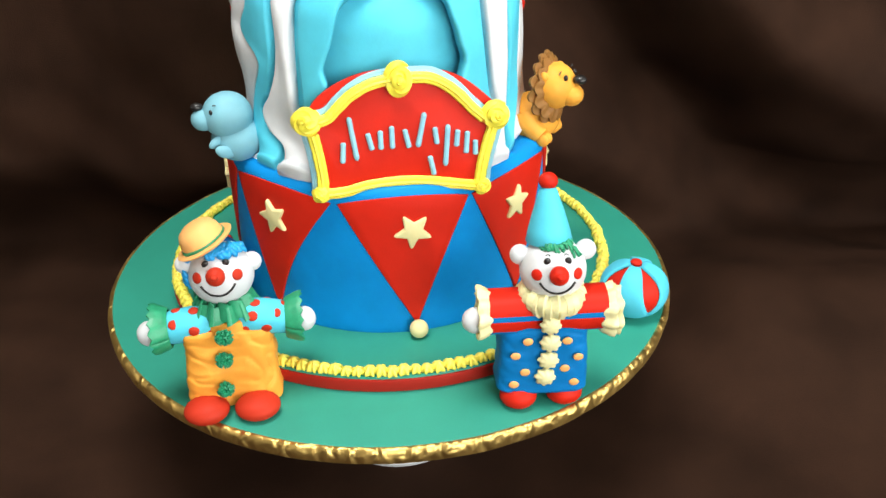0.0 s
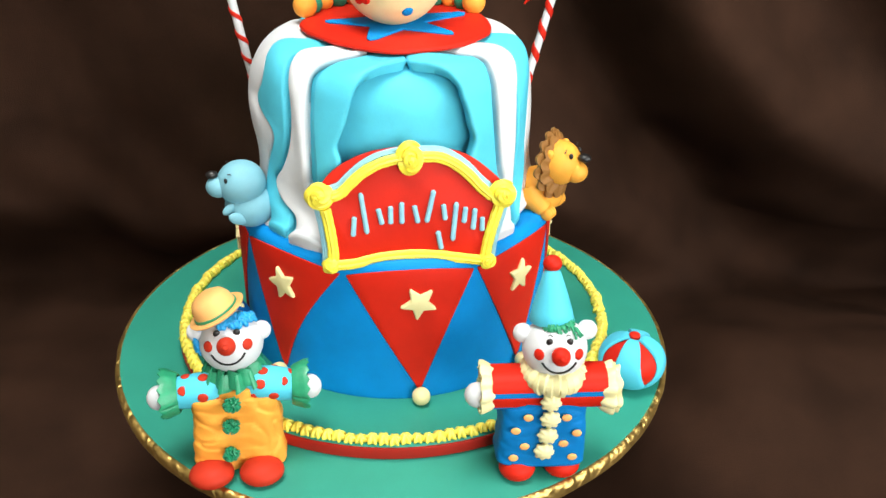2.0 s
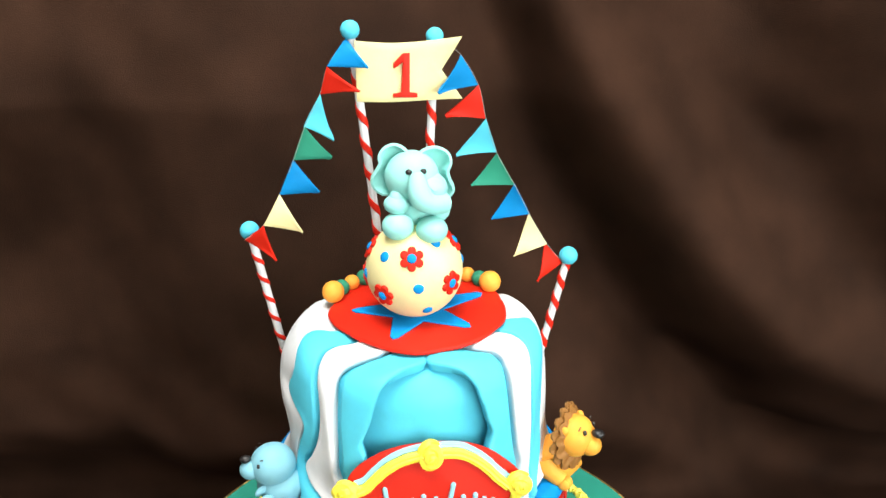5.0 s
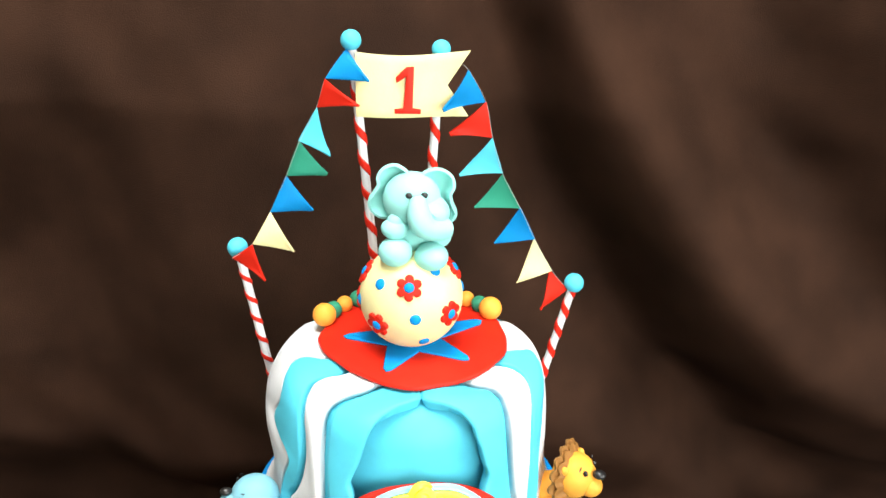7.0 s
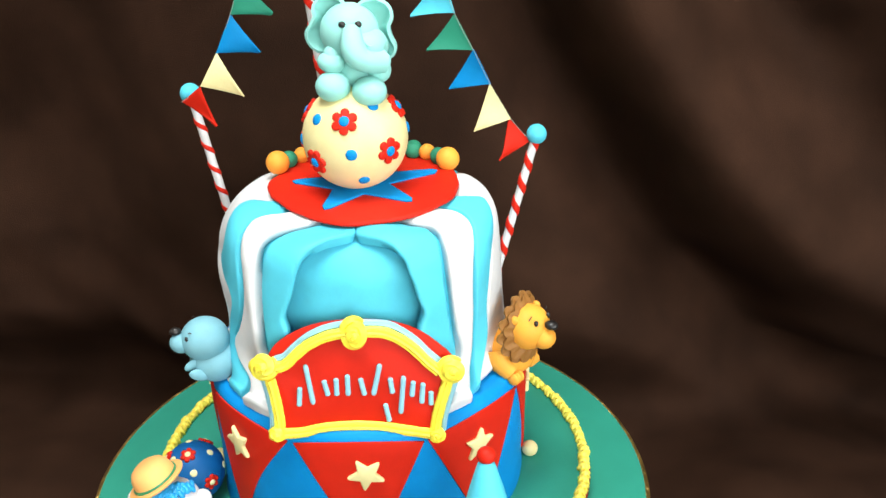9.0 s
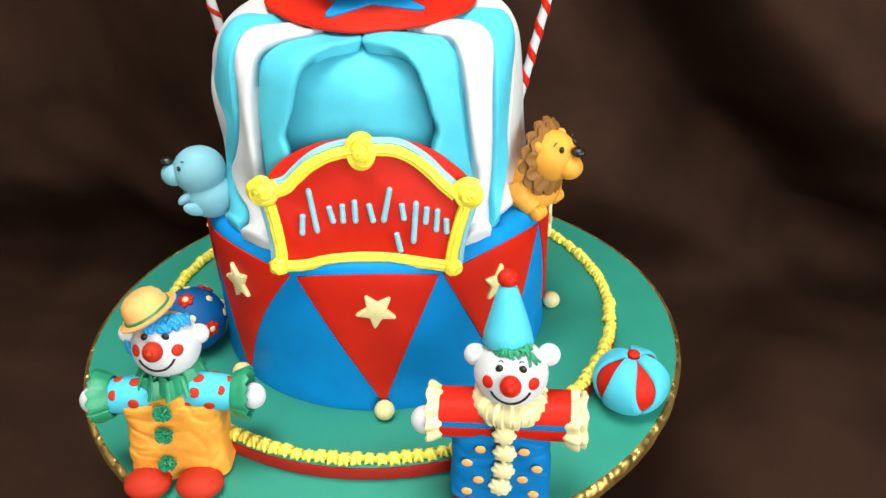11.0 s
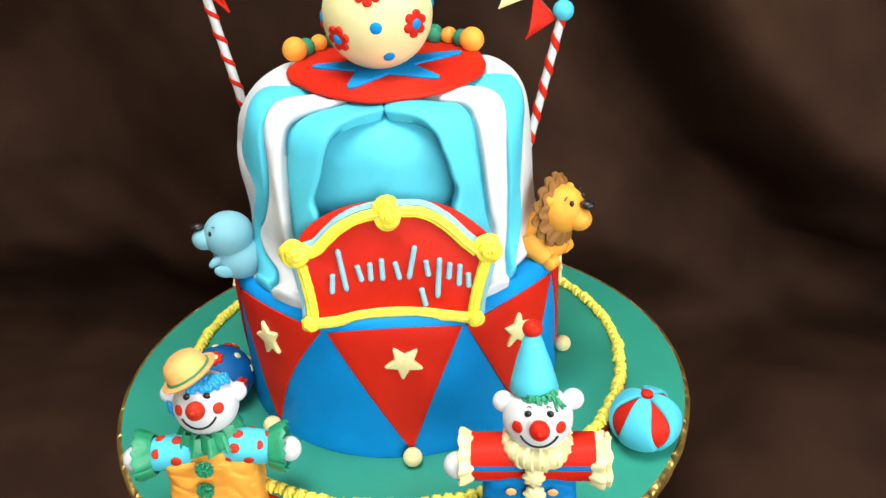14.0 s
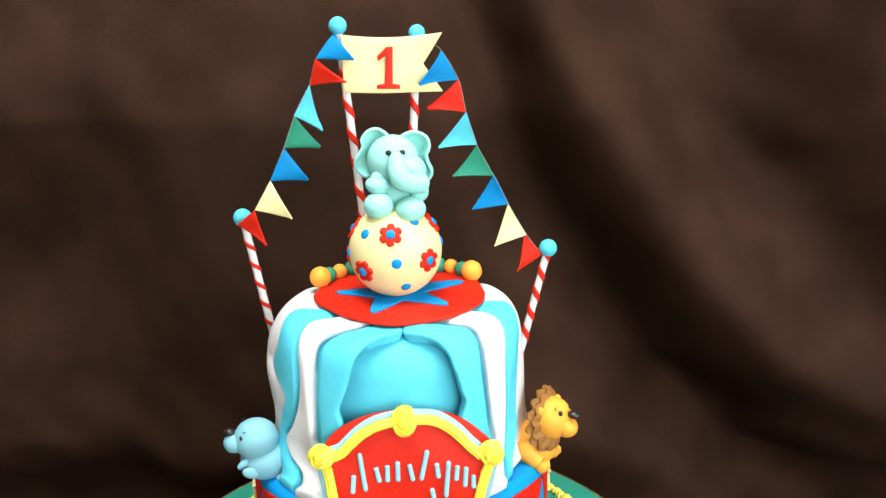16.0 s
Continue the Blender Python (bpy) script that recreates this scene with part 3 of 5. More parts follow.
def drape_panel(inner, outer, mat, height, both=False, belly=0.0, curl=0.0, phase=0.0, pull=0.0, reach=1.0, inset=0.0):
    """One strip of rolled fondant: its outer edge is a thick rounded lip, its inner edge lies under the next strip."""
    ka, kb = [(-v, a) for v, a in SEAMS[inner]], [(-v, a) for v, a in SEAMS[outer]]
    nv, lip = 84, 0.0020
    rings = []
    for j in range(nv + 1):
        v = reach * j / nv
        i = min(int(v * nv), nv - 1)
        p = DRAPE[i].lerp(DRAPE[i + 1], v * nv - i)
        t = (DRAPE[min(i + 2, nv)] - DRAPE[max(i - 1, 0)]).normalized()
        da, db = keyed(ka, -v), keyed(kb, -v)
        way = 1 if db > da else -1
        if both:
            da, db = da + inset * way, db - inset * way
        else:
            da -= 5 * way
        width = p.x * abs(radians(db - da))
        rise = 0.5 + 0.5 * min(1.0, v / 0.28)
        hgt = height * rise
        swell = belly * math.exp(-(((v - 0.46) / 0.13) ** 2)) - 0.6 * belly * math.exp(-(((v - 0.70) / 0.10) ** 2))
        hem = max(0.0, (v - 0.70) / 0.30)
        tuck = 0.0 if both else 5 * p.x * radians(1.0) + 0.0008
        ring = []
        ends = [0, 0.0002, 0.0006, 0.0012, 0.0020]
        if both:
            ss = [e for e in ends] + [0.0020 + (width - 0.0040) * k / 14 for k in range(1, 14)] + [width - e for e in reversed(ends)]
        else:
            ss = [0] + [tuck + e for e in (-0.0006, 0.0012, 0.0014, 0.0016, 0.0019, 0.0022, 0.0026, 0.0031, 0.0036)]
            ss += [tuck + 0.0036 + (width - tuck - 0.0056) * k / 10 for k in range(1, 10)] + [width - e for e in reversed(ends)]
        for s in ss:
            u = min(1.0, max(0.0, s / width))
            off = 0.0009 * math.sin(math.pi * u) + swell * math.sin(math.pi * u * 0.8) - pull * hem * hem
            off += curl * hem * math.sin(math.pi * u) + 0.0007 * math.sin(9 * v + 5 * u + phase)
            if both:
                off += hgt * (1 - 0.22 * math.sin(math.pi * u))
            else:
                f = min(1.0, max(0.0, (s - tuck - 0.0013) / 0.0018))
                g = min(1.0, max(0.0, (s - tuck) / max(width - tuck, 0.001)))
                off += -0.0034 + (hgt + 0.0034) * (0.66 * math.sqrt(1 - (1 - f) ** 2) + 0.34 * g)
            r2 = min(lip, width * 0.4)
            for d in ([width - s, s] if both else [width - s]):
                if d < r2:
                    off -= r2 * (1 - math.sqrt(max(0.0, 1 - (1 - d / r2) ** 2)))
            d = (reach - v) * 0.125
            if d < 0.0030:
                off -= 0.0030 * (1 - math.sqrt(max(0.0, 1 - (1 - d / 0.0030) ** 2)))
            ring.append(ring_point(CU, p.x - t.z * off, da + (db - da) * u, p.z + t.x * off))
        under = min(0.12, 0.0016 / width)
        for u in (1.0 - under, 0.75, 0.5, 0.25, under if both else 0.0):
            ring.append(ring_point(CU, p.x + t.z * 0.0038 - (-t.z) * pull * hem * hem, da + (db - da) * u, p.z - t.x * 0.0038))
        rings.append(ring)
    bm = bmesh.new()
    loft(bm, rings)
    return part("drape_panel", bm, mat, upper, "white fondant stripe" if mat is WHITE else "light blue fondant stripe", in_world=True, sharp=75)


drape_panel("l12", "open_left", LIGHT_BLUE, 0.0032, phase=1.0)
drape_panel("l12", "l23", WHITE, 0.0038, both=True, curl=0.0032, phase=2.0, inset=1.6)
drape_panel("l23", "l34", LIGHT_BLUE, 0.0028, belly=0.0012, curl=0.002, phase=3.0, reach=0.97)
drape_panel("l34", "l45", WHITE, 0.0030, belly=0.0036, phase=0.5, pull=0.0030, reach=0.97)
drape_panel("r12", "open_right", LIGHT_BLUE, 0.0038, phase=4.0)
drape_panel("r12", "r23", WHITE, 0.0038, both=True, curl=0.003, phase=5.0, inset=0.5)
drape_panel("r23", "r34", LIGHT_BLUE, 0.0044, curl=0.002, phase=1.5, reach=0.95)
drape_panel("r34", "r45", WHITE, 0.0044, phase=2.5, pull=0.0020, reach=0.92)
for i, (inner, outer) in enumerate((("r45", "b1"), ("b1", "b2"), ("b2", "b3"), ("b3", "b4"), ("b4", "l45_back"))):
    drape_panel(inner, outer, WHITE if i % 2 else LIGHT_BLUE, 0.0034, phase=i, reach=0.93 if i else 0.74)

# ---- red disc with blue star ----
DC, DR = (0.0013, 0.0048), 0.0552
disc = thing("fondant_disc", (*DC, 0.2003), 0, "red fondant disc with a blue star on top of the cake", "cake decoration")
bm = bmesh.new()
lathe(bm, [(0.005, 0), (DR - 0.0005, -0.0006), (DR, 0.0006), (DR - 0.0006, 0.0018), (DR - 0.004, 0.0026), (0.03, 0.003), (0.005, 0.003)], 120,
      wobble=lambda a: 0.008 * math.sin(9 * a + 2) + 0.005 * math.sin(16 * a) - 0.085 * math.exp(-((((a + math.pi) % (2 * math.pi) - math.pi) + 0.74) / 0.42) ** 2) + 0.035 * math.exp(-((((a + math.pi) % (2 * math.pi) - math.pi) - 0.12) / 0.3) ** 2) - 0.035 * math.exp(-((((a + math.pi) % (2 * math.pi) - math.pi) + 1.75) / 0.4) ** 2))
part("disc", bm, RED, disc)
bm = bmesh.new()
pts = []
for i in range(5):
    a, q = ((-88, 0.0390), (-16, 0.0400), (56, 0.0405), (121, 0.0475), (199, 0.0390))[i]
    for da, r in ((-4, q - 0.0025), (0, q), (4, q - 0.0025), (36, 0.0165)):
        pts.append((r * math.sin(radians(a + da)), -r * math.cos(radians(a + da))))
cutout(bm, pts, 0.0014, Matrix.Translation((-0.0003, -0.0060, 0.0028)), soft=0.0006)
part("star", bm, BLUE, disc, "royal blue five-pointed star")

# ---- big ball with flowers ----
BC, BR = Vector((0.001, -0.0055, 0.2330)), 0.0288
ball = thing("circus_ball", (BC.x, BC.y, BC.z - BR), 0, "cream fondant ball with red flowers and blue dots", "cake decoration")
bm = bmesh.new()
blob(bm, BC, BR, seg=48, rings=28)
part("ball", bm, CREAM, ball, in_world=True)


def flower(parent, centre, radius, d, size, petal_mat, eye_mat, turn=0.0):
    d = Vector(d).normalized()
    bm = bmesh.new()
    cutout(bm, flower_outline(6, size, 0.36, turn), 0.0022, facing(centre + d * (radius - 0.0012), d), soft=0.0007)
    f = part("flower", bm, petal_mat, parent, in_world=True)
    bm = bmesh.new()
    blob(bm, centre + d * (radius + 0.0008), (size * 0.40, size * 0.40, size * 0.2), rot=[math.degrees(a) for a in facing((0, 0, 0), d).to_euler()], seg=14, rings=8)
    part("flower_centre", bm, eye_mat, f, in_world=True)


def dot(parent, centre, radius, d, size, mat, name="dot"):
    d = Vector(d).normalized()
    bm = bmesh.new()
    blob(bm, centre + d * (radius - 0.0001), (size, size, size * 0.38), rot=[math.degrees(a) for a in facing((0, 0, 0), d).to_euler()], seg=14, rings=8)
    part(name, bm, mat, parent, in_world=True)


for i, d in enumerate([(0.011, -0.838, 0.545), (0.773, -0.633, -0.045), (-0.574, -0.78, -0.251), (0.80, 0.05, 0.60), (-0.87, -0.03, 0.49),
                       (0.15, 0.83, 0.5), (0.6, 0.75, -0.2), (-0.5, 0.8, -0.2), (-0.98, 0.1, -0.15)]):
    flower(ball, BC, BR, d, 0.0072, RED, BLUE, 0.2 * i)
for d in [(0.141, -0.985, -0.029), (-0.541, -0.662, 0.519), (0.465, -0.474, 0.748), (0.97, 0.2, 0.15), (-0.95, -0.25, 0.0), (0.3, -0.75, -0.6), (-0.2, 0.95, 0.2)]:
    dot(ball, BC, BR, d, 0.0031, BLUE)

# ---- beads round the back of the disc ----
for side, a0, a1 in ((-1, -106, -206), (1, 124, 198)):
    n = 10 if side < 0 else 8
    for i in range(n):
        a = a0 + (a1 - a0) * i / (n - 1)
        big = i == 0
        r = 0.0070 if big else (0.0052 if i % 2 else 0.0050)
        rr = 0.0535 if side < 0 else 0.0565
        at = ring_point((0.0, 0.0), rr, a, 0.2030 + r * 0.75)
        bm = bmesh.new()
        blob(bm, (0, 0, 0), r, seg=20, rings=12)
        single("fondant_bead", bm, GREEN if i % 2 else ORANGE, at, label="green fondant bead beside the red disc" if i % 2 else "orange fondant bead beside the red disc", category="bead", group="beads round the red disc")

# ---- striped poles ----
def pole(foot, top, ball_r, label, pitch, half=0.0020):
    foot, top = Vector(foot), Vector(top)
    ob = thing("striped_pole", foot, 0, label, "pole", "striped poles")
    axis = top - foot
    n = 60
    bm = bmesh.new()
    tube(bm, [foot + axis * (i / 12) for i in range(13)], 0.0025, seg=14)
    part("stick", bm, WHITE, ob, "white paste stick", in_world=True)
    bm = bmesh.new()
    t = axis.normalized()
    u = t.orthogonal().normalized()
    w = t.cross(u)
    length = axis.length
    turns = -length / pitch
    rings = []
    for i in range(n * 2 + 1):
        f = i / (2 * n)
        a = 2 * math.pi * turns * f
        c, s = math.cos(a), math.sin(a)
        out, along = u * c + w * s, (t * pitch / (2 * math.pi * 0.0027) - (w * c - u * s)).normalized()
        across = along.cross(out)
        p = foot + axis * f + out * 0.00245
        rings.append([p + across * (half * x) + out * (0.0007 * y) for x, y in ((-1, -0.6), (-0.9, 0.5), (-0.4, 1), (0.4, 1), (0.9, 0.5), (1, -0.6))])
    loft(bm, rings)
    part("stripe", bm, RED, ob, "red spiral stripe", in_world=True)
    bm = bmesh.new()
    blob(bm, top + t * ball_r * 0.6, ball_r, seg=24, rings=16)
    part("ball", bm, LIGHT_BLUE, ob, "light blue ball", in_world=True)
    return ob


TL, TR, BL, BR_ = Vector((-0.0345, 0.0253, 0.3640)), Vector((0.0130, 0.0346, 0.3592)), Vector((-0.1016, 0.0215, 0.2430)), Vector((0.0972, 0.0470, 0.2165))
pole((-0.0190, 0.0262, 0.2000), TL, 0.0056, "tall red and white striped pole with light blue ball", 0.0185)
pole((0.0045, 0.0338, 0.2000), TR, 0.0052, "tall red and white striped pole with light blue ball", 0.0185)
pole((-0.0765, 0.0262, 0.1008), BL, 0.0060, "short red and white striped pole leaning outwards", 0.0138, 0.0014)
pole((0.0690, 0.0390, 0.1008), BR_, 0.0060, "short red and white striped pole leaning outwards", 0.0142)


# ---- bunting ----
def bunting(knots, flags, sag, label):
    ob = thing("bunting", knots[0], 0, label, "bunting", "bunting strings")
    bm = bmesh.new()
    tube(bm, spline(knots, 50), 0.00014, seg=6)
    part("string", bm, ROPE, ob, "thin white string", in_world=True)
    for (i, j), tip, mat in flags:
        a, b, t = Vector(knots[i]), Vector(knots[j]), Vector(tip)
        a, b = a.lerp(b, -0.02), a.lerp(b, 0.99)
        nm = (b - a).cross(t - a).normalized()
        if nm.y > 0:
            nm = -nm

        def on_flag(u, v):
            w = v * 0.97
            p = a.lerp(b, u).lerp(t, w)
            edge = a.lerp(b, 0.5) - a.lerp(b, u)
            p = p + edge * (0.04 * math.sin(math.pi * v) * abs(2 * u - 1))
            return p + nm * (0.0012 * math.sin(3.0 * v + 2.2 * u + sag * i) - 0.0007)
        bm = bmesh.new()
        sheet(bm, on_flag, 10, 10, 0.0013, round_edge=0.6)
        part("flag", bm, mat, ob, in_world=True)
    return ob


bunting([(-0.0372, 0.0235, 0.3628), (-0.0478, 0.0170, 0.3478), (-0.0532, 0.0185, 0.3317), (-0.0628, 0.0160, 0.3127), (-0.0708, 0.0155, 0.2928), (-0.0802, 0.0130, 0.2725), (-0.0902, 0.0085, 0.2546), (-0.1025, 0.0085, 0.2450)],
        [((0, 1), (-0.0236, 0.0155, 0.3477), FLAG_BLUE), ((1, 2), (-0.0290, 0.0155, 0.3335), RED), ((2, 3), (-0.0475, 0.0260, 0.3020), LIGHT_BLUE), ((3, 4), (-0.0488, 0.0240, 0.2923), FLAG_GREEN),
         ((4, 5), (-0.0562, 0.0200, 0.2719), FLAG_BLUE), ((5, 6), (-0.0673, 0.0165, 0.2465), CREAM), ((6, 7), (-0.0847, 0.0115, 0.2294), RED)], 1.3, "string of coloured triangular flags between two poles")
bunting([(0.0225, 0.0330, 0.3560), (0.0287, 0.0345, 0.3511), (0.0390, 0.0390, 0.3327), (0.0437, 0.0390, 0.3120), (0.0505, 0.0390, 0.2908), (0.0616, 0.0333, 0.2720), (0.0715, 0.0343, 0.2523), (0.0835, 0.0385, 0.2310), (0.0945, 0.0475, 0.2155)],
        [((1, 2), (0.0162, 0.0200, 0.3317), FLAG_BLUE), ((2, 3), (0.0190, 0.0312, 0.3155), RED), ((3, 4), (0.0247, 0.0390, 0.2893), LIGHT_BLUE), ((4, 5), (0.0340, 0.0355, 0.2712), FLAG_GREEN),
         ((5, 6), (0.0468, 0.0358, 0.2488), FLAG_BLUE), ((6, 7), (0.0617, 0.0340, 0.2240), CREAM), ((7, 8), (0.0775, 0.0331, 0.2067), RED)], 0.7, "string of coloured triangular flags between two poles")

# ---- banner with the figure one ----
BA = Vector((-0.0318, 0.0205, 0.3620))
BX, BH = Vector((0.0610, 0.0115, -0.0008)), 0.0347
banner = thing("banner", (-0.001, 0.025, 0.328), 0, "cream fondant banner with a red number one", "banner")


def on_banner(u, v):
    w = u * (1 - 0.20 * (1 - abs(2 * v - 1)) * (u > 0.01))
    z = -BH * v - 0.0022 * math.sin(math.pi * w) * (1 - 0.7 * v) + 0.0014 * w * (1 - v)
    return BA + BX * w + Vector((0.000, -0.0015 * math.sin(math.pi * 2 * w), z))


bm = bmesh.new()
sheet(bm, on_banner, 24, 16, -0.0016, round_edge=0.6)
part("panel", bm, CREAM, banner, in_world=True)
ONE = [(-7.0, -13.5), (-7.2, -11.2), (-2.4, -10.6), (-1.6, 6.8), (-6.6, 3.2), (-7.2, 6.0), (-1.6, 11.8), (2.4, 12.2), (2.6, -10.4), (7.2, -11.0), (7.2, -13.5)]
m = facing(BA + BX * 0.462 + Vector((0.0, -0.0030, -0.0190)), (BX.y, -BX.x, 0.0), -2)
bm = bmesh.new()
cutout(bm, [(x / 1000, y / 1000) for x, y in ONE], 0.0016, m, soft=0.0005)
part("number", bm, RED, banner, "red number one", in_world=True)

# ---- name plaque ----
SA, SL = radians(7.6), radians(7.0)
SR = Vector((math.cos(SA), math.sin(SA), 0))
SU = Vector((-math.sin(SA) * math.sin(SL), math.cos(SA) * math.sin(SL), math.cos(SL)))
SN = SR.cross(SU)
SO = Vector((0.0132, -0.0844, 0.1165))


def on_sign(u, v, d=0.0):
    """A place on the plaque: millimetres to the right, up and out of it."""
    return SO + (SR * u + SU * v + SN * d) / 1000


plaque = thing("name_plaque", (SO.x, SO.y, TIER_TOP - 0.004), 0, "red name plaque with yellow piped border on the cake", "plaque")
SIGN_M = Matrix((SR, SU, SN)).transposed().to_4x4()
TOP_EDGE = [(-47, 20), (-41, 18.5), (-36, 20.2), (-31, 25), (-24, 31), (-15, 35.5), (-6, 37.6), (0, 38), (8, 38.2), (16, 37.4), (24, 33.4), (31, 27.6), (37, 21), (43, 15.6), (49, 17)]
LEFT_EDGE = [(-44.5, 12.0), (-43, 4), (-41.8, -5), (-41.2, -12), (-41.5, -19)]
RIGHT_EDGE = [(40.3, -20), (41.2, -13), (43, -5), (45.2, 3), (47.5, 10.5)]
BOTTOM_EDGE = [(-41.5, -19.8), (-30, -19.2), (-17, -16.6), (-3, -15.6), (11, -16.2), (26, -18.6), (40.5, -21)]
outline = [(x, y, 0) for x, y in TOP_EDGE[::-1] + LEFT_EDGE + BOTTOM_EDGE[1:-1] + RIGHT_EDGE]
smooth = spline(outline, 110, closed=True)
bm = bmesh.new()
cutout(bm, [(p.x / 1000, p.y / 1000) for p in smooth], 0.0040, Matrix.Translation(SO - SN * 0.0040) @ SIGN_M, soft=0.0008)
part("panel", bm, RED, plaque, "red fondant panel", in_world=True)
back = [(-47, 12), (-46.5, 21), (-42, 28.5), (-32, 35.5), (-18, 40.5), (0, 42.2), (18, 41), (32, 36.2), (43, 28), (50.5, 20), (51, 12), (30, 8), (-30, 8)]
bm = bmesh.new()
cutout(bm, [(p.x / 1000, p.y / 1000) for p in spline([(x, y, 0) for x, y in back], 70, closed=True)], 0.0035, Matrix.Translation(SO - SN * 0.0068) @ SIGN_M, soft=0.0008)
part("back_panel", bm, RED, plaque, "red fondant panel", in_world=True)


def piped(name, path, r, mat, n, d=1.0, depth=0.09, twist=0.0, label="", wobble=0.04, flutes=8, ends=False):
    pts = [on_sign(p.x, p.y, p.z) for p in spline([(x, y, d) for x, y in path], n)]
    rad = [r * (0.92 + wobble * math.sin(0.5 * i) * math.sin(0.21 * i + 1)) for i in range(n)]
    if ends:
        for i, f in enumerate((0.35, 0.75, 0.93)):
            rad[i] *= f
            rad[-1 - i] *= f
    bm = bmesh.new()
    tube(bm, pts, rad, seg=32, flutes=flutes, depth=depth, twist=twist)
    return part(name, bm, mat, plaque, label, in_world=True)


piped("border", TOP_EDGE[1:-1], 0.0029, YELLOW, 110, 1.2, 0.12, label="yellow piped border")
piped("border", LEFT_EDGE, 0.0029, YELLOW, 60, 1.2, 0.12, label="yellow piped border")
piped("border", RIGHT_EDGE, 0.0029, YELLOW, 60, 1.2, 0.12, label="yellow piped border")
piped("border", BOTTOM_EDGE, 0.0029, YELLOW, 90, 1.2, 0.12, label="yellow piped border")
piped("inner_border", [(x * 1.0 + (0.9 if x > 0 else -0.9), y + 3.0) for x, y in TOP_EDGE[1:-1]], 0.0021, PIPE_BLUE, 70, -2.6, label="pale blue piped border")
piped("inner_border", [(x - 3.9, y) for x, y in LEFT_EDGE], 0.0020, PIPE_BLUE, 30, -1.6, label="pale blue piped border")
piped("inner_border", [(x + 3.9, y) for x, y in RIGHT_EDGE], 0.0020, PIPE_BLUE, 30, -1.6, label="pale blue piped border")


def scroll(u, v, r, turns, label, stretch=1.0, hand=1):
    """A rosette piped in a rising spiral."""
    n = 60
    pts, rad = [], []
    for i in range(n):
        f = i / (n - 1)
        a = hand * 2 * math.pi * turns * f + 0.8
        q = r * (1 - f) ** 0.8
        pts.append(on_sign(u + q * math.cos(a), v + q * math.sin(a) * stretch, 1.0 + 3.0 * f))
        rad.append((0.0021 + 0.0012 * f) * (0.25 + 0.75 * min(1, 8 * f)))
    bm = bmesh.new()
    tube(bm, pts, rad, seg=14, flutes=5, depth=0.16, twist=0.12)
    blob(bm, on_sign(u, v, 0.2), (max(r * 0.9, 3.6) / 1000, 0.0034, max(r * 0.9, 3.6) / 1000 * stretch), seg=20, rings=10)
    blob(bm, pts[-1], (0.0027, 0.0027, 0.0027), seg=14, rings=8)
    part("rosette", bm, YELLOW, plaque, label, in_world=True)


scroll(-47.3, 19.8, 6.7, 1.9, "yellow buttercream rosette", hand=-1)
scroll(49.6, 16.8, 6.7, 1.9, "yellow buttercream rosette")
scroll(0.4, 37.6, 6.6, 1.7, "yellow buttercream rosette", stretch=1.3)
scroll(-42.8, -19.2, 3.2, 1.5, "yellow buttercream rosette", hand=-1)
scroll(41.6, -20.6, 3.2, 1.5, "yellow buttercream rosette")
# the name, as plain piped bars
for u, lo, hi, lean in ((-30, -4, 7, 1), (-24.5, -3, 20, -3), (-16, 2, 11, -2), (-10.5, 2, 12, 0), (-4.6, 2, 14, 0), (3.0, 2, 12, -2), (10.5, 2, 20, 4),
                        (18.0, 3, 12, -1), (15.5, -13.5, -3, -2), (23.5, -9, 13, 2), (29.0, 1, 10, 1), (34.0, -3, 9, 1), (38.5, -4, 4, 0)):
    piped("lettering_bar", [(u - lean / 2, lo), (u, (lo + hi) / 2), (u + lean / 2, hi)], 0.0015, PIPE_BLUE, 24, 0.8, 0.03, label="pale blue piped bar", ends=True)

# ---- balls on the board ----
BB, BBR = Vector((0.1473, -0.0604, 0.0167)), 0.0200
beach = thing("beach_ball", (BB.x, BB.y, 0), 0, "light blue fondant beach ball with red panels", "ball")
bm = bmesh.new()
blob(bm, (0, 0, 0.0160), (BBR - 0.0014, BBR - 0.0014, 0.0158), seg=48, rings=28)
part("ball", bm, RED, beach, "red fondant core")
SEAMS_AZ = (-64, 22, 112, 202)
for k in range(4):
    a0, a1 = SEAMS_AZ[k], SEAMS_AZ[(k + 1) % 4] + (360 if k == 3 else 0)

    def on_ball(u, v):
        el = 80 - 142 * v
        gap = 18 * max(0.0, math.sin(math.pi * min(1.0, max(0.0, (el + 30) / 112)))) ** 0.75 + 0.4
        lo, hi = a0 + gap, a1 - gap
        a, e = radians(lo + (hi - lo) * u), radians(el)
        return Vector(((BBR - 0.0012) * math.cos(e) * math.sin(a), -(BBR - 0.0012) * math.cos(e) * math.cos(a), 0.0163 + 0.0160 * math.sin(e)))
    bm = bmesh.new()
    sheet(bm, on_ball, 14, 24, -0.0016, round_edge=0.35)
    part("panel", bm, LIGHT_BLUE, beach, "light blue fondant panel")
bm = bmesh.new()
blob(bm, (0, 0.0012, 0.0330), (0.0034, 0.0034, 0.0019), seg=18, rings=10)
part("button", bm, RED, beach, "red fondant button")

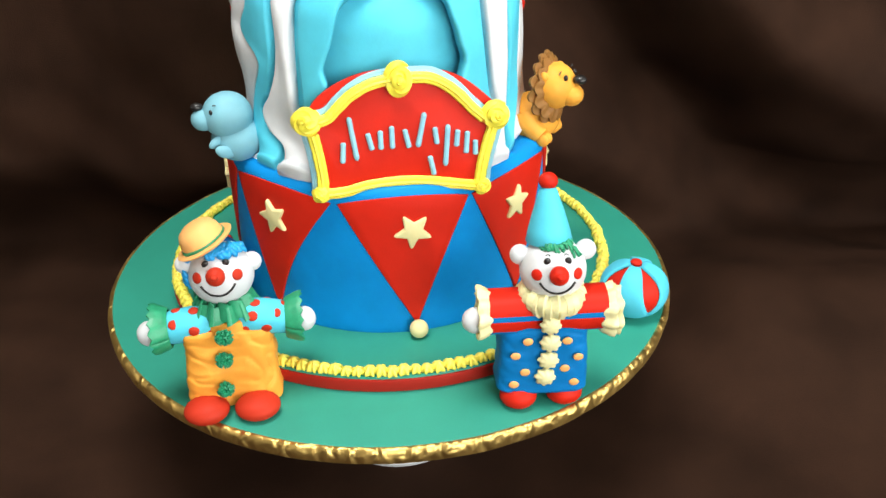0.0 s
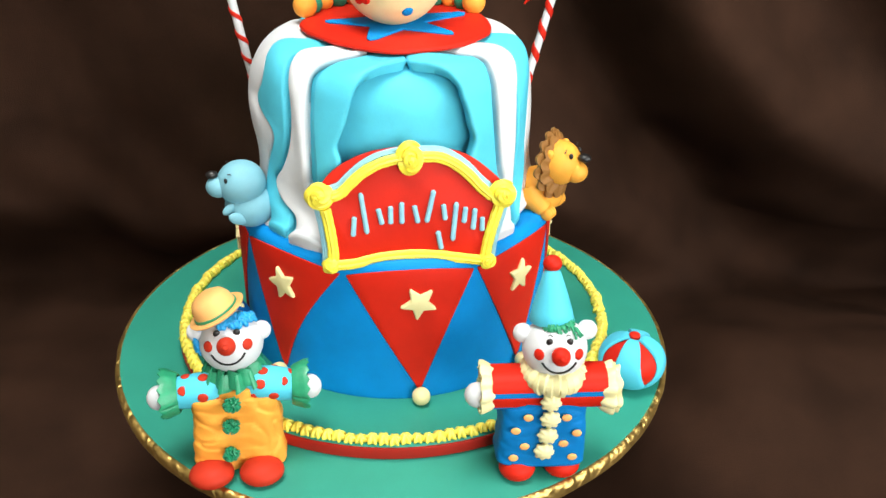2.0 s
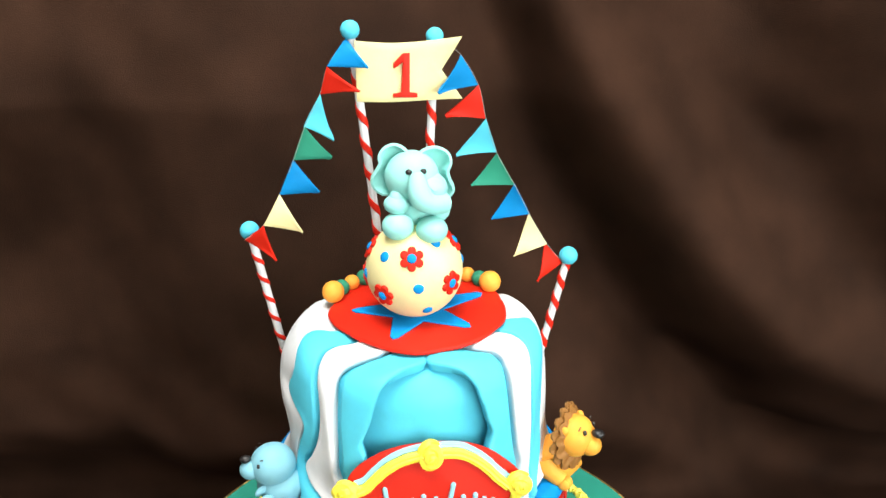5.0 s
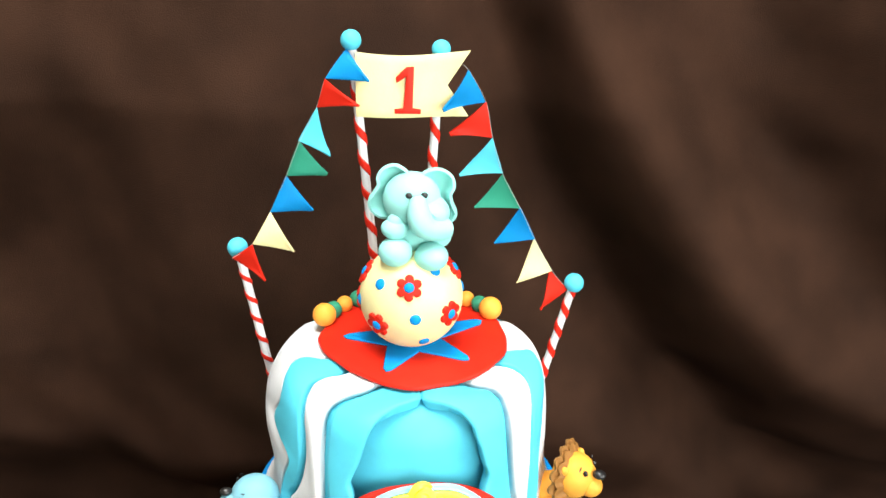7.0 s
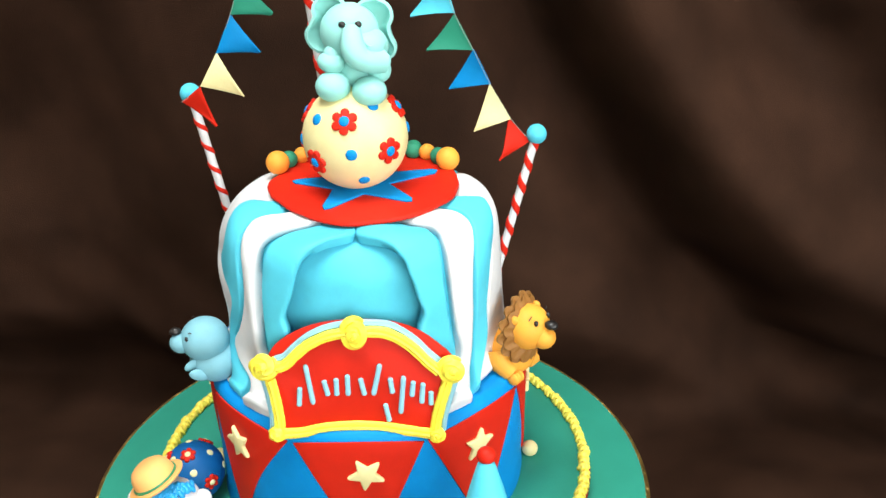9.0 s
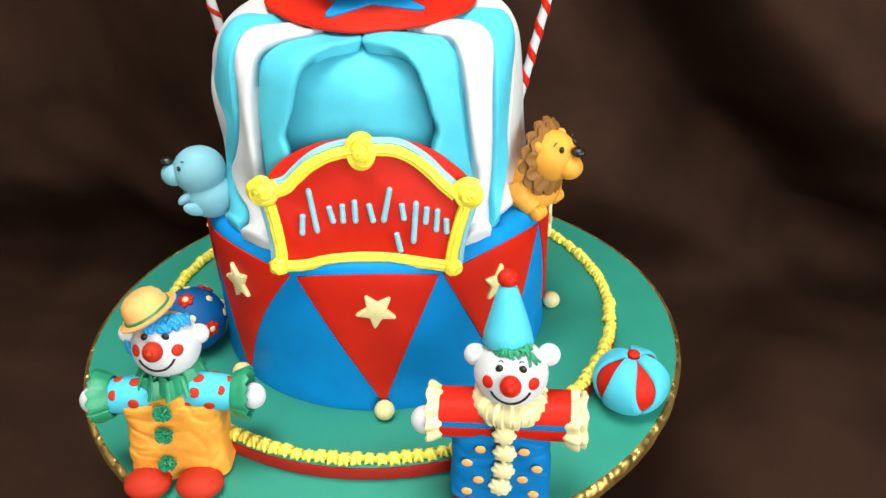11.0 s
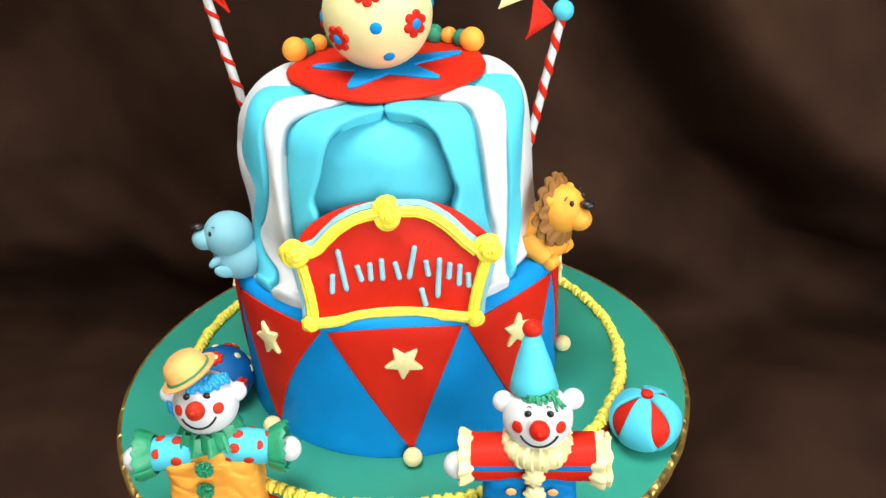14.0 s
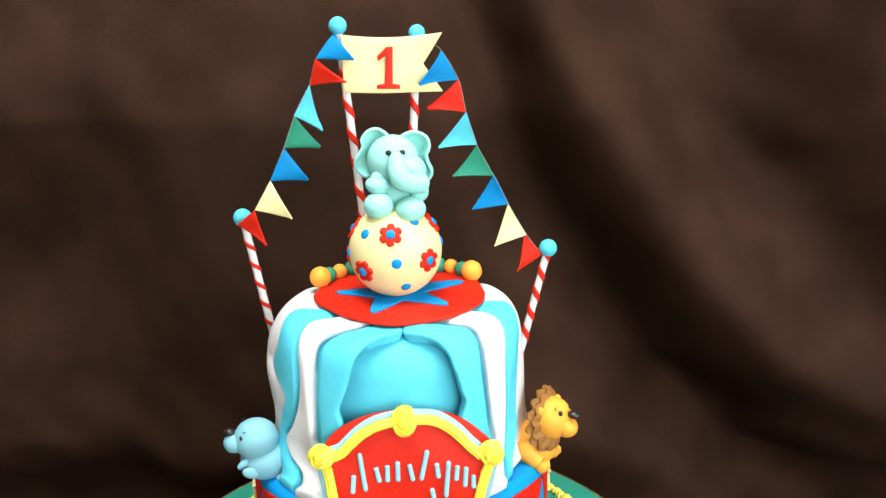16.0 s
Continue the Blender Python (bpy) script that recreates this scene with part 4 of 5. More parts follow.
KC, KR = Vector((-0.1015, -0.0500, H + 0.0184)), 0.0186
blue_ball = thing("flower_ball", (KC.x, KC.y, H), 0, "navy blue fondant ball with red flowers", "ball")
bm = bmesh.new()
blob(bm, KC, KR, seg=40, rings=24)
part("ball", bm, NAVY, blue_ball, in_world=True)
for i, d in enumerate([(0.05, -0.35, 0.93), (0.80, -0.55, 0.10), (-0.75, -0.2, 0.6), (0.2, 0.7, 0.65), (-0.3, -0.9, 0.1)]):
    flower(blue_ball, KC, KR, d, 0.0048, RED, PALE, 0.3 * i)
for d in [(0.62, 0.05, 0.78), (0.35, -0.75, 0.55), (-0.45, -0.45, 0.78), (0.95, 0.2, 0.2), (-0.2, 0.35, 0.9)]:
    dot(blue_ball, KC, KR, d, 0.0022, PALE)


# ---- sitting animals in paste, each one piece ----
def elephant():
    bm = bmesh.new()
    E, K = 0, 1
    # seated body, head, and the broad muzzle whose trunk curls to one side
    blob(bm, (0.0025, 0.004, 0.0110), (0.0150, 0.0130, 0.0150), E)
    blob(bm, (0.0000, 0.000, 0.0290), (0.0156, 0.0138, 0.0150), E, seg=36, rings=24)
    blob(bm, (0.0080, -0.0035, 0.0225), (0.0125, 0.0105, 0.0105), E, seg=30, rings=20)
    tube(bm, spline([(0.0030, -0.0105, 0.0330), (0.0035, -0.0150, 0.0270), (0.0050, -0.0165, 0.0215), (0.0090, -0.0158, 0.0180), (0.0140, -0.0128, 0.0165), (0.0182, -0.0095, 0.0160)], 24),
         [0.0044 + 0.0022 * math.sin(math.pi * min(0.72, i / 18)) for i in range(24)], E, seg=20)
    blob(bm, (0.0176, -0.0098, 0.0162), (0.0048, 0.0048, 0.0048), E, seg=18, rings=12)
    blob(bm, (0.0095, -0.0080, 0.0230), (0.0100, 0.0086, 0.0080), E, seg=24, rings=16)
    tube(bm, spline([(0.0108, -0.0168, 0.0268), (0.0122, -0.0168, 0.0252), (0.0136, -0.0158, 0.0252)], 8), 0.00045, E, seg=6)
    # thin ears of two lobes, their rims rolled forward
    ears = ((-1, (-0.0085, 0.0300), [(-1.5, 13.5), (-4.3, 18.4), (-9.9, 21.6), (-15.8, 20.2), (-19.2, 15.5), (-18.8, 10.5), (-21.8, 5.0), (-24.6, 0.0), (-23.4, -5.6), (-18.6, -9.6), (-12.5, -9.5)]),
            (1, (0.0110, 0.0290), [(4.0, 13.5), (8.5, 17.8), (15.8, 19.4), (22.4, 16.2), (24.2, 10.5), (22.2, 5.0), (23.4, -1.2), (25.8, -7.2), (24.0, -11.8), (20.3, -13.8), (15.0, -12.5)]))
    for s, (cx, cz), rim in ears:
        line = spline([(x * 0.90 / 1000, 0, 0.0278 + z * 0.90 / 1000) for x, z in rim], 61)

        def on_ear(u, v):
            p = line[round(v * 60)]
            x, z = cx + (p.x - cx) * (0.15 + 0.85 * u), cz + (p.z - cz) * (0.15 + 0.85 * u)
            cup = 0.0065 * u - 0.0105 * u * u - 0.0022 * max(0.0, u - 0.8) * 5
            return Vector((x, 0.0040 + cup + 0.0012 * math.sin(9 * v) * u * u, z))
        sheet(bm, on_ear, 12, 60, 0.0024 * s, E, 0.65)
    # feet, one raised paw, the other arm behind the trunk
    for c, r, rot in (((-0.0085, -0.0115, 0.0030), (0.0092, 0.0092, 0.0080), (0, 0, 10)), ((0.0108, -0.0125, 0.0008), (0.0092, 0.0092, 0.0078), (0, 0, -12))):
        blob(bm, c, r, E, rot=rot)
    blob(bm, (-0.0090, -0.0090, 0.0150), (0.0074, 0.0066, 0.0056), E, rot=(0, 10, 0))
    blob(bm, (-0.0086, -0.0078, 0.0188), (0.0046, 0.0050, 0.0050), E)
    blob(bm, (0.0155, -0.0050, 0.0105), (0.0062, 0.0062, 0.0070), E)
    for x in (-0.0016, 0.0066):
        blob(bm, (x, -0.0128 if x < 0 else -0.0122, 0.0352), (0.0019, 0.0015, 0.0017), K, seg=12, rings=8)
    return single("elephant_figurine", bm, [AQUA, BLACK], (0.0005, -0.0035, 0.2602), 4, "pale aqua fondant elephant figurine seated on the ball", "figurine", "animal figurines", sharp=60)


def seal():
    bm = bmesh.new()
    S, K = 0, 1
    # x ahead (its nose points that way)
    blob(bm, (0.0, 0, 0.0100), (0.0156, 0.0145, 0.0128), S)
    blob(bm, (0.0050, 0.001, 0.0245), (0.0138, 0.0128, 0.0130), S, seg=32, rings=20)
    blob(bm, (0.0180, 0.0016, 0.0236), (0.0068, 0.0064, 0.0062), S)
    blob(bm, (0.0207, 0.0016, 0.0310), (0.0034, 0.0028, 0.0023), K, seg=16, rings=10)
    for y in (-0.0085, 0.0090):
        blob(bm, (0.0138, y * 1.08, 0.0300), (0.0010, 0.0009, 0.0015), K, seg=10, rings=8)
        tube(bm, spline([(0.0108, y * 1.05, 0.0333), (0.0116, y * 1.07, 0.0337), (0.0124, y * 1.03, 0.0334)], 6), 0.00035, K, seg=6)
        blob(bm, (0.0092, y * 1.42, 0.0078), (0.0060, 0.0020, 0.0034), S, rot=(0, -30, 20 if y > 0 else -20))
    blob(bm, (0.0130, 0.0085, 0.0122), (0.0048, 0.0020, 0.0028), S, rot=(0, 25, 20))
    tube(bm, spline([(-0.010, 0, 0.006), (-0.018, 0.004, 0.004), (-0.022, 0.010, 0.005)], 10), [0.006 - 0.0004 * i for i in range(10)], S, seg=12)
    return single("seal_figurine", bm, [SEAL_BLUE, BLACK], (-0.0788, -0.0445, 0.0988), 196, "soft blue fondant seal figurine beside the drape", "figurine", "animal figurines", sharp=60)


def lion():
    bm = bmesh.new()
    L, M, K = 0, 1, 2
    blob(bm, (-0.0080, 0, 0.0076), (0.0158, 0.0160, 0.0140), L)
    blob(bm, (0.0040, 0, 0.0278), (0.0128, 0.0134, 0.0134), L, seg=32, rings=20)
    blob(bm, (0.0146, 0.0005, 0.0240), (0.0070, 0.0070, 0.0064), L, rot=(0, -12, 0))
    blob(bm, (0.0192, 0.0005, 0.0337), (0.0040, 0.0036, 0.0026), K, seg=16, rings=10)
    for y in (-0.0060, 0.0060):
        blob(bm, (0.0134, y, 0.0356), (0.0013, 0.0014, 0.0018), K, seg=10, rings=8)
        tube(bm, spline([(0.0108, y * 1.42 - 0.0012, 0.0380), (0.0108, y * 1.35, 0.0389), (0.0105, y * 1.25 + 0.0012, 0.0389)], 7), 0.00035, K, seg=6)
        blob(bm, (0.0022, y * 1.85, 0.0358), (0.0026, 0.0022, 0.0030), L, seg=14, rings=10)
        # arm down to a paw
        tube(bm, spline([(-0.0085, y * 1.9, 0.0130), (-0.0050, y * 2.1, 0.0070), ((0.0012 if y < 0 else -0.0020), y * 1.8, 0.0012)], 12), [0.0076 - 0.00018 * i for i in range(12)], L, seg=14)
        for k in (-1, 0, 1):
            blob(bm, ((0.0040 if y < 0 else 0.0004), y * 1.8 + 0.0026 * k, -0.0010), (0.0042, 0.0019, 0.0040), L, seg=12, rings=8)
        blob(bm, (-0.0075, y * 1.6, 0.0030), (0.0085, 0.0060, 0.0060), L)
    # scalloped mane of two frills behind the face
    for off, r0, lobes, ph in ((-0.0022, 0.0182, 14, 0.0), (0.0004, 0.0168, 13, 0.5)):
        def on_mane(u, v):
            a = 2 * math.pi * v
            r = r0 * (0.50 + 0.50 * u) * (1 + 0.15 * u * u * abs(math.sin(lobes * a / 2 + ph)) ** 0.7)
            return Vector((0.0036 + off - 0.004 * u * u + 0.0006 * math.cos(lobes * a + 2 * ph) - 0.06 * r * math.sin(a) + 0.42 * r * max(0.0, -math.cos(a)) ** 1.5, r * math.sin(a), 0.0262 + r * math.cos(a)))
        sheet(bm, on_mane, 5, 150, 0.0026, M, 0.6)
    tube(bm, spline([(-0.014, 0.004, 0.002), (-0.019, 0.010, 0.001), (-0.020, 0.016, 0.004)], 10), 0.0022, L, seg=10)
    return single("lion_figurine", bm, [LION, MANE, BLACK], (0.0952, -0.0190, 0.1005), -31, "golden orange fondant lion figurine with tan mane", "figurine", "animal figurines", sharp=60)


elephant()
seal()
lion()


# ---- the two dolls, each one piece ----
def on_head(c, r, az, el, tilt):
    """A place and outward direction on a head turned up by tilt: az to its left as seen, el up."""
    a, e = radians(az), radians(el)
    d = Vector((math.sin(a) * math.cos(e), -math.cos(a) * math.cos(e), math.sin(e)))
    d = Matrix.Rotation(radians(-tilt), 3, "X") @ d
    return Vector(c) + Vector((d.x * r[0], d.y * r[1], d.z * r[2])), d


def face(bm, c, r, tilt, W, RR, K, yaw=0, nose=0, smile=0.00060):
    blob(bm, c, r, W, seg=40, rings=26)
    p, d = on_head(c, r, yaw, nose, tilt)
    blob(bm, p + d * 0.0020, 0.0047, RR, seg=24, rings=16)
    blob(bm, p + d * 0.0062, (0.0020, 0.0020, 0.0016), RR, seg=14, rings=10)
    for s in (-1, 1):
        p, d = on_head(c, r, 20 * s + yaw, 28, tilt)
        blob(bm, p, (0.0018, 0.0011, 0.0020), K, seg=12, rings=8)
        p, d = on_head(c, r, 37 * s + yaw, nose * 0.6, tilt)
        rot = [math.degrees(a) for a in facing((0, 0, 0), d).to_euler()]
        blob(bm, p, (0.0029, 0.0029, 0.0010), RR, seg=16, rings=8, rot=rot)
        brow = [on_head(c, r, s * az + yaw, el, tilt)[0] for az, el in ((15, 38), (20, 41), (25, 38))]
        tube(bm, spline(brow, 8), 0.00028, K, seg=6)
    mouth = [on_head(c, r, az + yaw, el, tilt) for az, el in ((-31, -11), (-25, -21), (-14, -30), (0, -33), (14, -30), (25, -21), (31, -11))]
    tube(bm, spline([p + d * 0.0002 for p, d in mouth], 26), smile, K, seg=6)


def frill(bm, c, r0, r1, z0, z1, waves, amp, mi, tilt=(0, 0, 0), n=140, thick=0.0011, arc=360):
    """A gathered collar or cuff: a ribbon that runs to and fro round a ring."""
    m = pose(*c, *tilt)

    def place(u, v):
        a = radians(arc) * u - radians(arc) / 2
        w = math.sin(waves * a)
        r = r0 + (r1 - r0) * v + amp * w * (0.35 + 0.65 * v)
        return m @ Vector((r * math.sin(a + 0.05 * math.cos(waves * a)), -r * math.cos(a), z0 + (z1 - z0) * v + amp * 0.4 * math.cos(waves * a)))
    sheet(bm, place, n, 5, thick, mi, 0.6)


def cuff(bm, m, r0, r1, z0, z1, teeth, mi):
    """A smooth turned-back cuff with a pinked edge."""
    def place(u, v):
        a = 2 * math.pi * u
        saw = abs((teeth * u) % 1 - 0.5) * 2
        r = r0 + (r1 - r0) * v + 0.0006 * math.sin(3 * a + 1) * v
        return m @ Vector((r * math.sin(a), -r * math.cos(a), z0 + (z1 - z0) * v + 0.0016 * (saw - 0.5) * v * v))
    sheet(bm, place, teeth * 6, 6, 0.0012, mi, 0.6)


def puffy(bm, half, depth0, depth1, z0, z1, mi, wrinkle, n=48, rows=26, xo=0.0, taper=0.0, split=0.0):
    """A padded, wrinkled body with a rounded square section."""
    rings = []
    for j in range(rows + 1):
        v = j / rows
        z = z0 + (z1 - z0) * v
        cap = min(1.0, 0.90 + 1.6 * min(v, 1 - v) * 2) + 0.05 * max(0.0, 0.25 - v)
        ring = []
        for i in range(n):
            a = 2 * math.pi * i / n
            c, s = math.cos(a), math.sin(a)
            e = 0.42
            x = (abs(c) ** e) * (1 if c > 0 else -1) * half * cap * (1 - taper * v)
            y = (abs(s) ** e) * (1 if s > 0 else -1)
            y = y * (depth1 - depth0) / 2 * cap + (depth0 + depth1) / 2 + 0.002 * v
            n1 = noise.noise(Vector((x * 90, y * 90, z * 120)))
            n2 = noise.noise(Vector((x * 95 + z * 40, y * 90, z * 105 + 7)))
            k = wrinkle * (0.65 * n1 + 1.1 * min(0.42, abs(n2) ** 0.7) - 0.28)
            dent = split * math.exp(-((x / 0.0022) ** 2)) * (1 - v * 0.6)
            ring.append((xo + x * (1 + k * 9), y * (1 + k * 14) + (dent if s < 0 else -dent), z + k * 0.3))
        rings.append(ring)
    loft(bm, rings, mi)


def orange_doll():
    """The doll with the bowler hat."""
    W, RR, K, OR_, LB, G, PE, CB = range(8)
    bm = bmesh.new()
    head, hr = (-0.0008, 0.0, 0.0713), (0.0162, 0.0160, 0.0158)
    puffy(bm, 0.0240, -0.0200, 0.0080, 0.0010, 0.0470, OR_, 0.0074, n=120, rows=64, xo=-0.0016, taper=0.10, split=0.0022)
    puffy(bm, 0.0085, -0.0185, -0.004, 0.042, 0.0515, OR_, 0.003, n=32, rows=14, xo=-0.001)
    for x, y in ((-0.0165, -0.0235), (0.0092, -0.0255)):
        blob(bm, (x, y, 0.0052), (0.0116, 0.0100, 0.0064), RR, seg=28, rings=16)
    face(bm, head, hr, 19, W, RR, K, -5, 6, 0.00058)
    for x, z in ((-0.0178, 0.0772), (0.0146, 0.0750)):
        blob(bm, (x, 0.002, z), 0.0049, W, seg=20, rings=14)
    # arms, cuffs and mittens
    for s, ex, ez in ((-1, -0.0315, 0.0460), (1, 0.0300, 0.0440)):
        path = spline([(s * 0.004, -0.006, 0.0490), (s * 0.016, -0.008, 0.0485), (ex, -0.006, ez)], 14)
        tube(bm, path, [0.0080 + 0.0010 * math.sin(math.pi * i / 13) for i in range(14)], LB, seg=24)
        spots = ((0.25, -19), (0.52, 7), (0.80, 40), (0.76, 100), (0.50, 77), (0.3, 150)) if s < 0 else ((0.42, 78), (0.84, 88), (0.74, 45), (0.36, 30), (0.22, -22), (0.58, -13), (0.6, 140))
        for f, el in spots:
            i = int(f * 13)
            d = Vector((0.0, -math.cos(radians(el)), math.sin(radians(el))))
            p = path[i].lerp(path[min(i + 1, 13)], f * 13 - i)
            rot = [math.degrees(q) for q in facing((0, 0, 0), d).to_euler()]
            blob(bm, p + d * (0.0079 + 0.0010 * math.sin(math.pi * f)), (0.0027, 0.0025, 0.0008), RR, seg=14, rings=8, rot=rot)
        cuff(bm, pose(ex + 0.0012 * s, -0.006, ez, 0, 92 * s, 0), 0.0092, 0.0124, -0.0034, 0.0050, 15, G)
        blob(bm, (s * 0.0385 - 0.0012, -0.006, ez - 0.0018), (0.0060, 0.0060, 0.0066), W, seg=24, rings=16)
    # ruffle at the neck
    blob(bm, (-0.001, -0.003, 0.0545), (0.0105, 0.0105, 0.0065), G, seg=24, rings=12)
    def on_collar(u, v):
        a = radians(-150 + 300 * u)
        r = 0.0112 + 0.0032 * math.sin(12 * a) + 0.0038 * v
        w = a + 0.14 * math.sin(24 * a)
        return Vector((-0.0010 + r * math.sin(w), -0.0030 - r * math.cos(w), 0.0612 - 0.0085 * v + 0.0010 * math.cos(12 * a)))
    sheet(bm, on_collar, 360, 5, -0.0011, G, 0.6)
    for x, z in ((-0.0024, 0.0470), (-0.0040, 0.0335), (-0.0058, 0.0155)):
        blob(bm, (x, -0.0205, z), (0.0034, 0.0026, 0.0034), G, seg=14, rings=8)
        for k in range(90):
            d = Vector((random.uniform(-1, 1), random.uniform(-1, -0.1), random.uniform(-1, 1))).normalized()
            o = Vector((x, -0.0208, z))
            tube(bm, [o + d * 0.001, o + d * 0.0034, o + d * 0.0049], [0.0007, 0.0007, 0.0004], G, seg=5)
    # hat, tipped to one side
    hat = pose(-0.0058, 0.0015, 0.0872, -6, -27, 0)
    n0 = len(bm.verts)
    lathe(bm, [(0.002, 0), (0.0128, 0.0), (0.0150, 0.0010), (0.0154, 0.0018), (0.0146, 0.0024), (0.0114, 0.0020), (0.0112, 0.0044), (0.0106, 0.0076), (0.0088, 0.0106), (0.0056, 0.0124), (0.0025, 0.0129), (0.001, 0.0130)], 44, PE, wobble=lambda a: 0.03 * math.sin(2 * a))
    lathe(bm, [(0.0106, 0.0020), (0.0118, 0.0021), (0.0117, 0.0033), (0.0106, 0.0034)], 44, G)
    bm.verts.ensure_lookup_table()
    bmesh.ops.transform(bm, matrix=hat, verts=bm.verts[n0:])
    # hair curls
    for k in range(44):
        az = random.uniform(-35, 62) if k > 7 else random.uniform(-60, -25)
        el = random.uniform(55, 68 if k < 30 else 80) - 0.08 * max(0, az)
        run = random.uniform(22, 46)
        pts = []
        for i in range(8):
            p, d = on_head(head, hr, az + run * i / 7, el - 1.0 * i + 4.5 * math.sin(i * 1.3 + k), 8)
            pts.append(p + d * (0.0008 + 0.0016 * abs(math.sin(i * 0.9 + k))))
        tube(bm, spline(pts, 20), [0.0014 * math.sin(math.pi * (0.12 + 0.80 * i / 19)) for i in range(20)], CB, seg=7)
    for k in range(12):
        az0, el0 = random.uniform(-108, -82), random.uniform(20, 40)
        pts = []
        for i in range(7):
            p, d = on_head(head, hr, az0 + 5 * math.sin(i * 1.2 + k), el0 - 7 * i, 8)
            pts.append(p + d * (0.0012 + 0.0010 * math.sin(i * 1.7 + k)))
        tube(bm, spline(pts, 18), 0.0010, CB, seg=6)
    return single("clown_doll", bm, [WHITE, DOLL_RED, BLACK, ORANGE, LIGHT_BLUE, CURL_GREEN, PEACH, CURL_BLUE], (-0.0760, -0.1275, 0.0), 11, "fondant clown doll in orange trousers and bowler hat", "doll", "clown dolls", sharp=60)


def blue_doll():
    """The doll with the pointed hat."""
    W, RR, K, B, LB, G, PE, PA = range(8)
    bm = bmesh.new()
    head, hr = (0.0008, 0.0, 0.0766), (0.0164, 0.0160, 0.0156)
    puffy(bm, 0.0234, -0.0138, 0.0120, 0.0092, 0.0520, B, 0.0046, n=96, rows=48, xo=-0.0030, taper=0.06)
    for x, y in ((-0.0150, -0.0088), (0.0090, -0.0062)):
        blob(bm, (x, y, 0.0060), (0.0097, 0.0090, 0.0068), RR, seg=28, rings=16)
    face(bm, head, hr, 14, W, RR, K, 1, 5)
    for x, z in ((-0.0170, 0.0850), (0.0168, 0.0868)):
        blob(bm, (x * 0.95 + 0.001, 0.003, z - 0.002), (0.0051, 0.0048, 0.0051), W, seg=22, rings=14)
    # sleeves: one bolster with stripes
    n0 = len(bm.faces)
    seg, rings = 36, []
    for i in range(31):
        f = i / 30
        x = -0.0305 + 0.0580 * f
        ring = []
        for j in range(seg):
            a = 2 * math.pi * j / seg
            c, s = math.cos(a), math.sin(a)
            ring.append((x, (abs(c) ** 0.75) * (1 if c > 0 else -1) * 0.0105 - 0.002, (abs(s) ** 0.75) * (1 if s > 0 else -1) * 0.0108 + 0.0535 + 0.0015 * f))
        rings.append(ring)
    loft(bm, rings, RR)
    bm.faces.ensure_lookup_table()
    for f in bm.faces[n0:]:
        c = f.calc_center_median()
        t = (c.z - 0.0535) / 0.0118
        if c.y < 0.002 and 0.0 < t < 0.30:
            f.material_index = B
        if t < -0.55:
            f.material_index = B
    for s, x in ((-1, -0.0312), (1, 0.0268)):
        frill(bm, (x, -0.002, 0.0530), 0.0090, 0.0122, -0.002, 0.0052, 9, 0.0013, PA, (0, 90 * s, 0), n=90, thick=0.0016)
        if s > 0:
            frill(bm, (x + 0.002, -0.002, 0.0530), 0.0068, 0.0112, -0.001, 0.0062, 7, 0.0014, PA, (0, 90, 0), n=90, thick=0.0016)
            blob(bm, (x + 0.0036, -0.003, 0.0515), (0.0054, 0.0062, 0.0064), PA, seg=24, rings=16)
        else:
            blob(bm, (x - 0.0062, -0.0050, 0.0505), (0.0066, 0.0064, 0.0066), W, seg=24, rings=16)
    # ruff of piped loops
    for k in range(19):
        a = radians(-118 + 236 * k / 18)
        o = Vector((0.0008 + 0.0108 * math.sin(a), -0.0018 - 0.0112 * math.cos(a), 0.0655 + 0.001 * (k % 2)))
        d = Vector((math.sin(a), -math.cos(a), 0))
        pts = [o - d * 0.005 + Vector((0, 0, 0.002)), o + d * 0.0018 + Vector((0, 0, 0.0012)), o + d * 0.0042 + Vector((0, 0, -0.0035)), o + d * 0.0022 + Vector((0, 0, -0.0072)), o - d * 0.0015 + Vector((0, 0, -0.0070))]
        tube(bm, spline(pts, 14), [0.0021 - 0.0003 * math.sin(i) for i in range(14)], PA, seg=10, flutes=5, depth=0.12)
    # piped rosettes for buttons
    for x, z in ((-0.0012, 0.0530), (-0.0008, 0.0425), (-0.0014, 0.0320), (-0.0026, 0.0217)):
        rings = []
        for i, (r, h) in enumerate(((0.0044, 0), (0.0051, 0.0012), (0.0048, 0.0024), (0.0036, 0.0035), (0.0014, 0.0041))):
            ring = []
            for j in range(32):
                a = 2 * math.pi * j / 32
                q = r * (1 + 0.13 * math.cos(8 * a + 0.5 * i))
                ring.append((x + q * math.cos(a), -0.0136 - h, z + q * math.sin(a)))
            rings.append(ring)
        loft(bm, rings, PA)
    for x, z in ((-0.0117, 0.0425), (-0.0177, 0.0340), (-0.0126, 0.0238), (-0.0180, 0.0162), (0.0078, 0.0425), (0.0138, 0.0325), (0.0074, 0.0256), (0.0126, 0.0168)):
        blob(bm, (x, -0.0138, z), (0.0026, 0.0008, 0.0022), PE, seg=16, rings=10)
    for x, y, z in ((0.0188, -0.004, 0.030), (0.0190, 0.004, 0.042)):
        blob(bm, (x, y, z), (0.0008, 0.0025, 0.0022), PE, seg=16, rings=10)
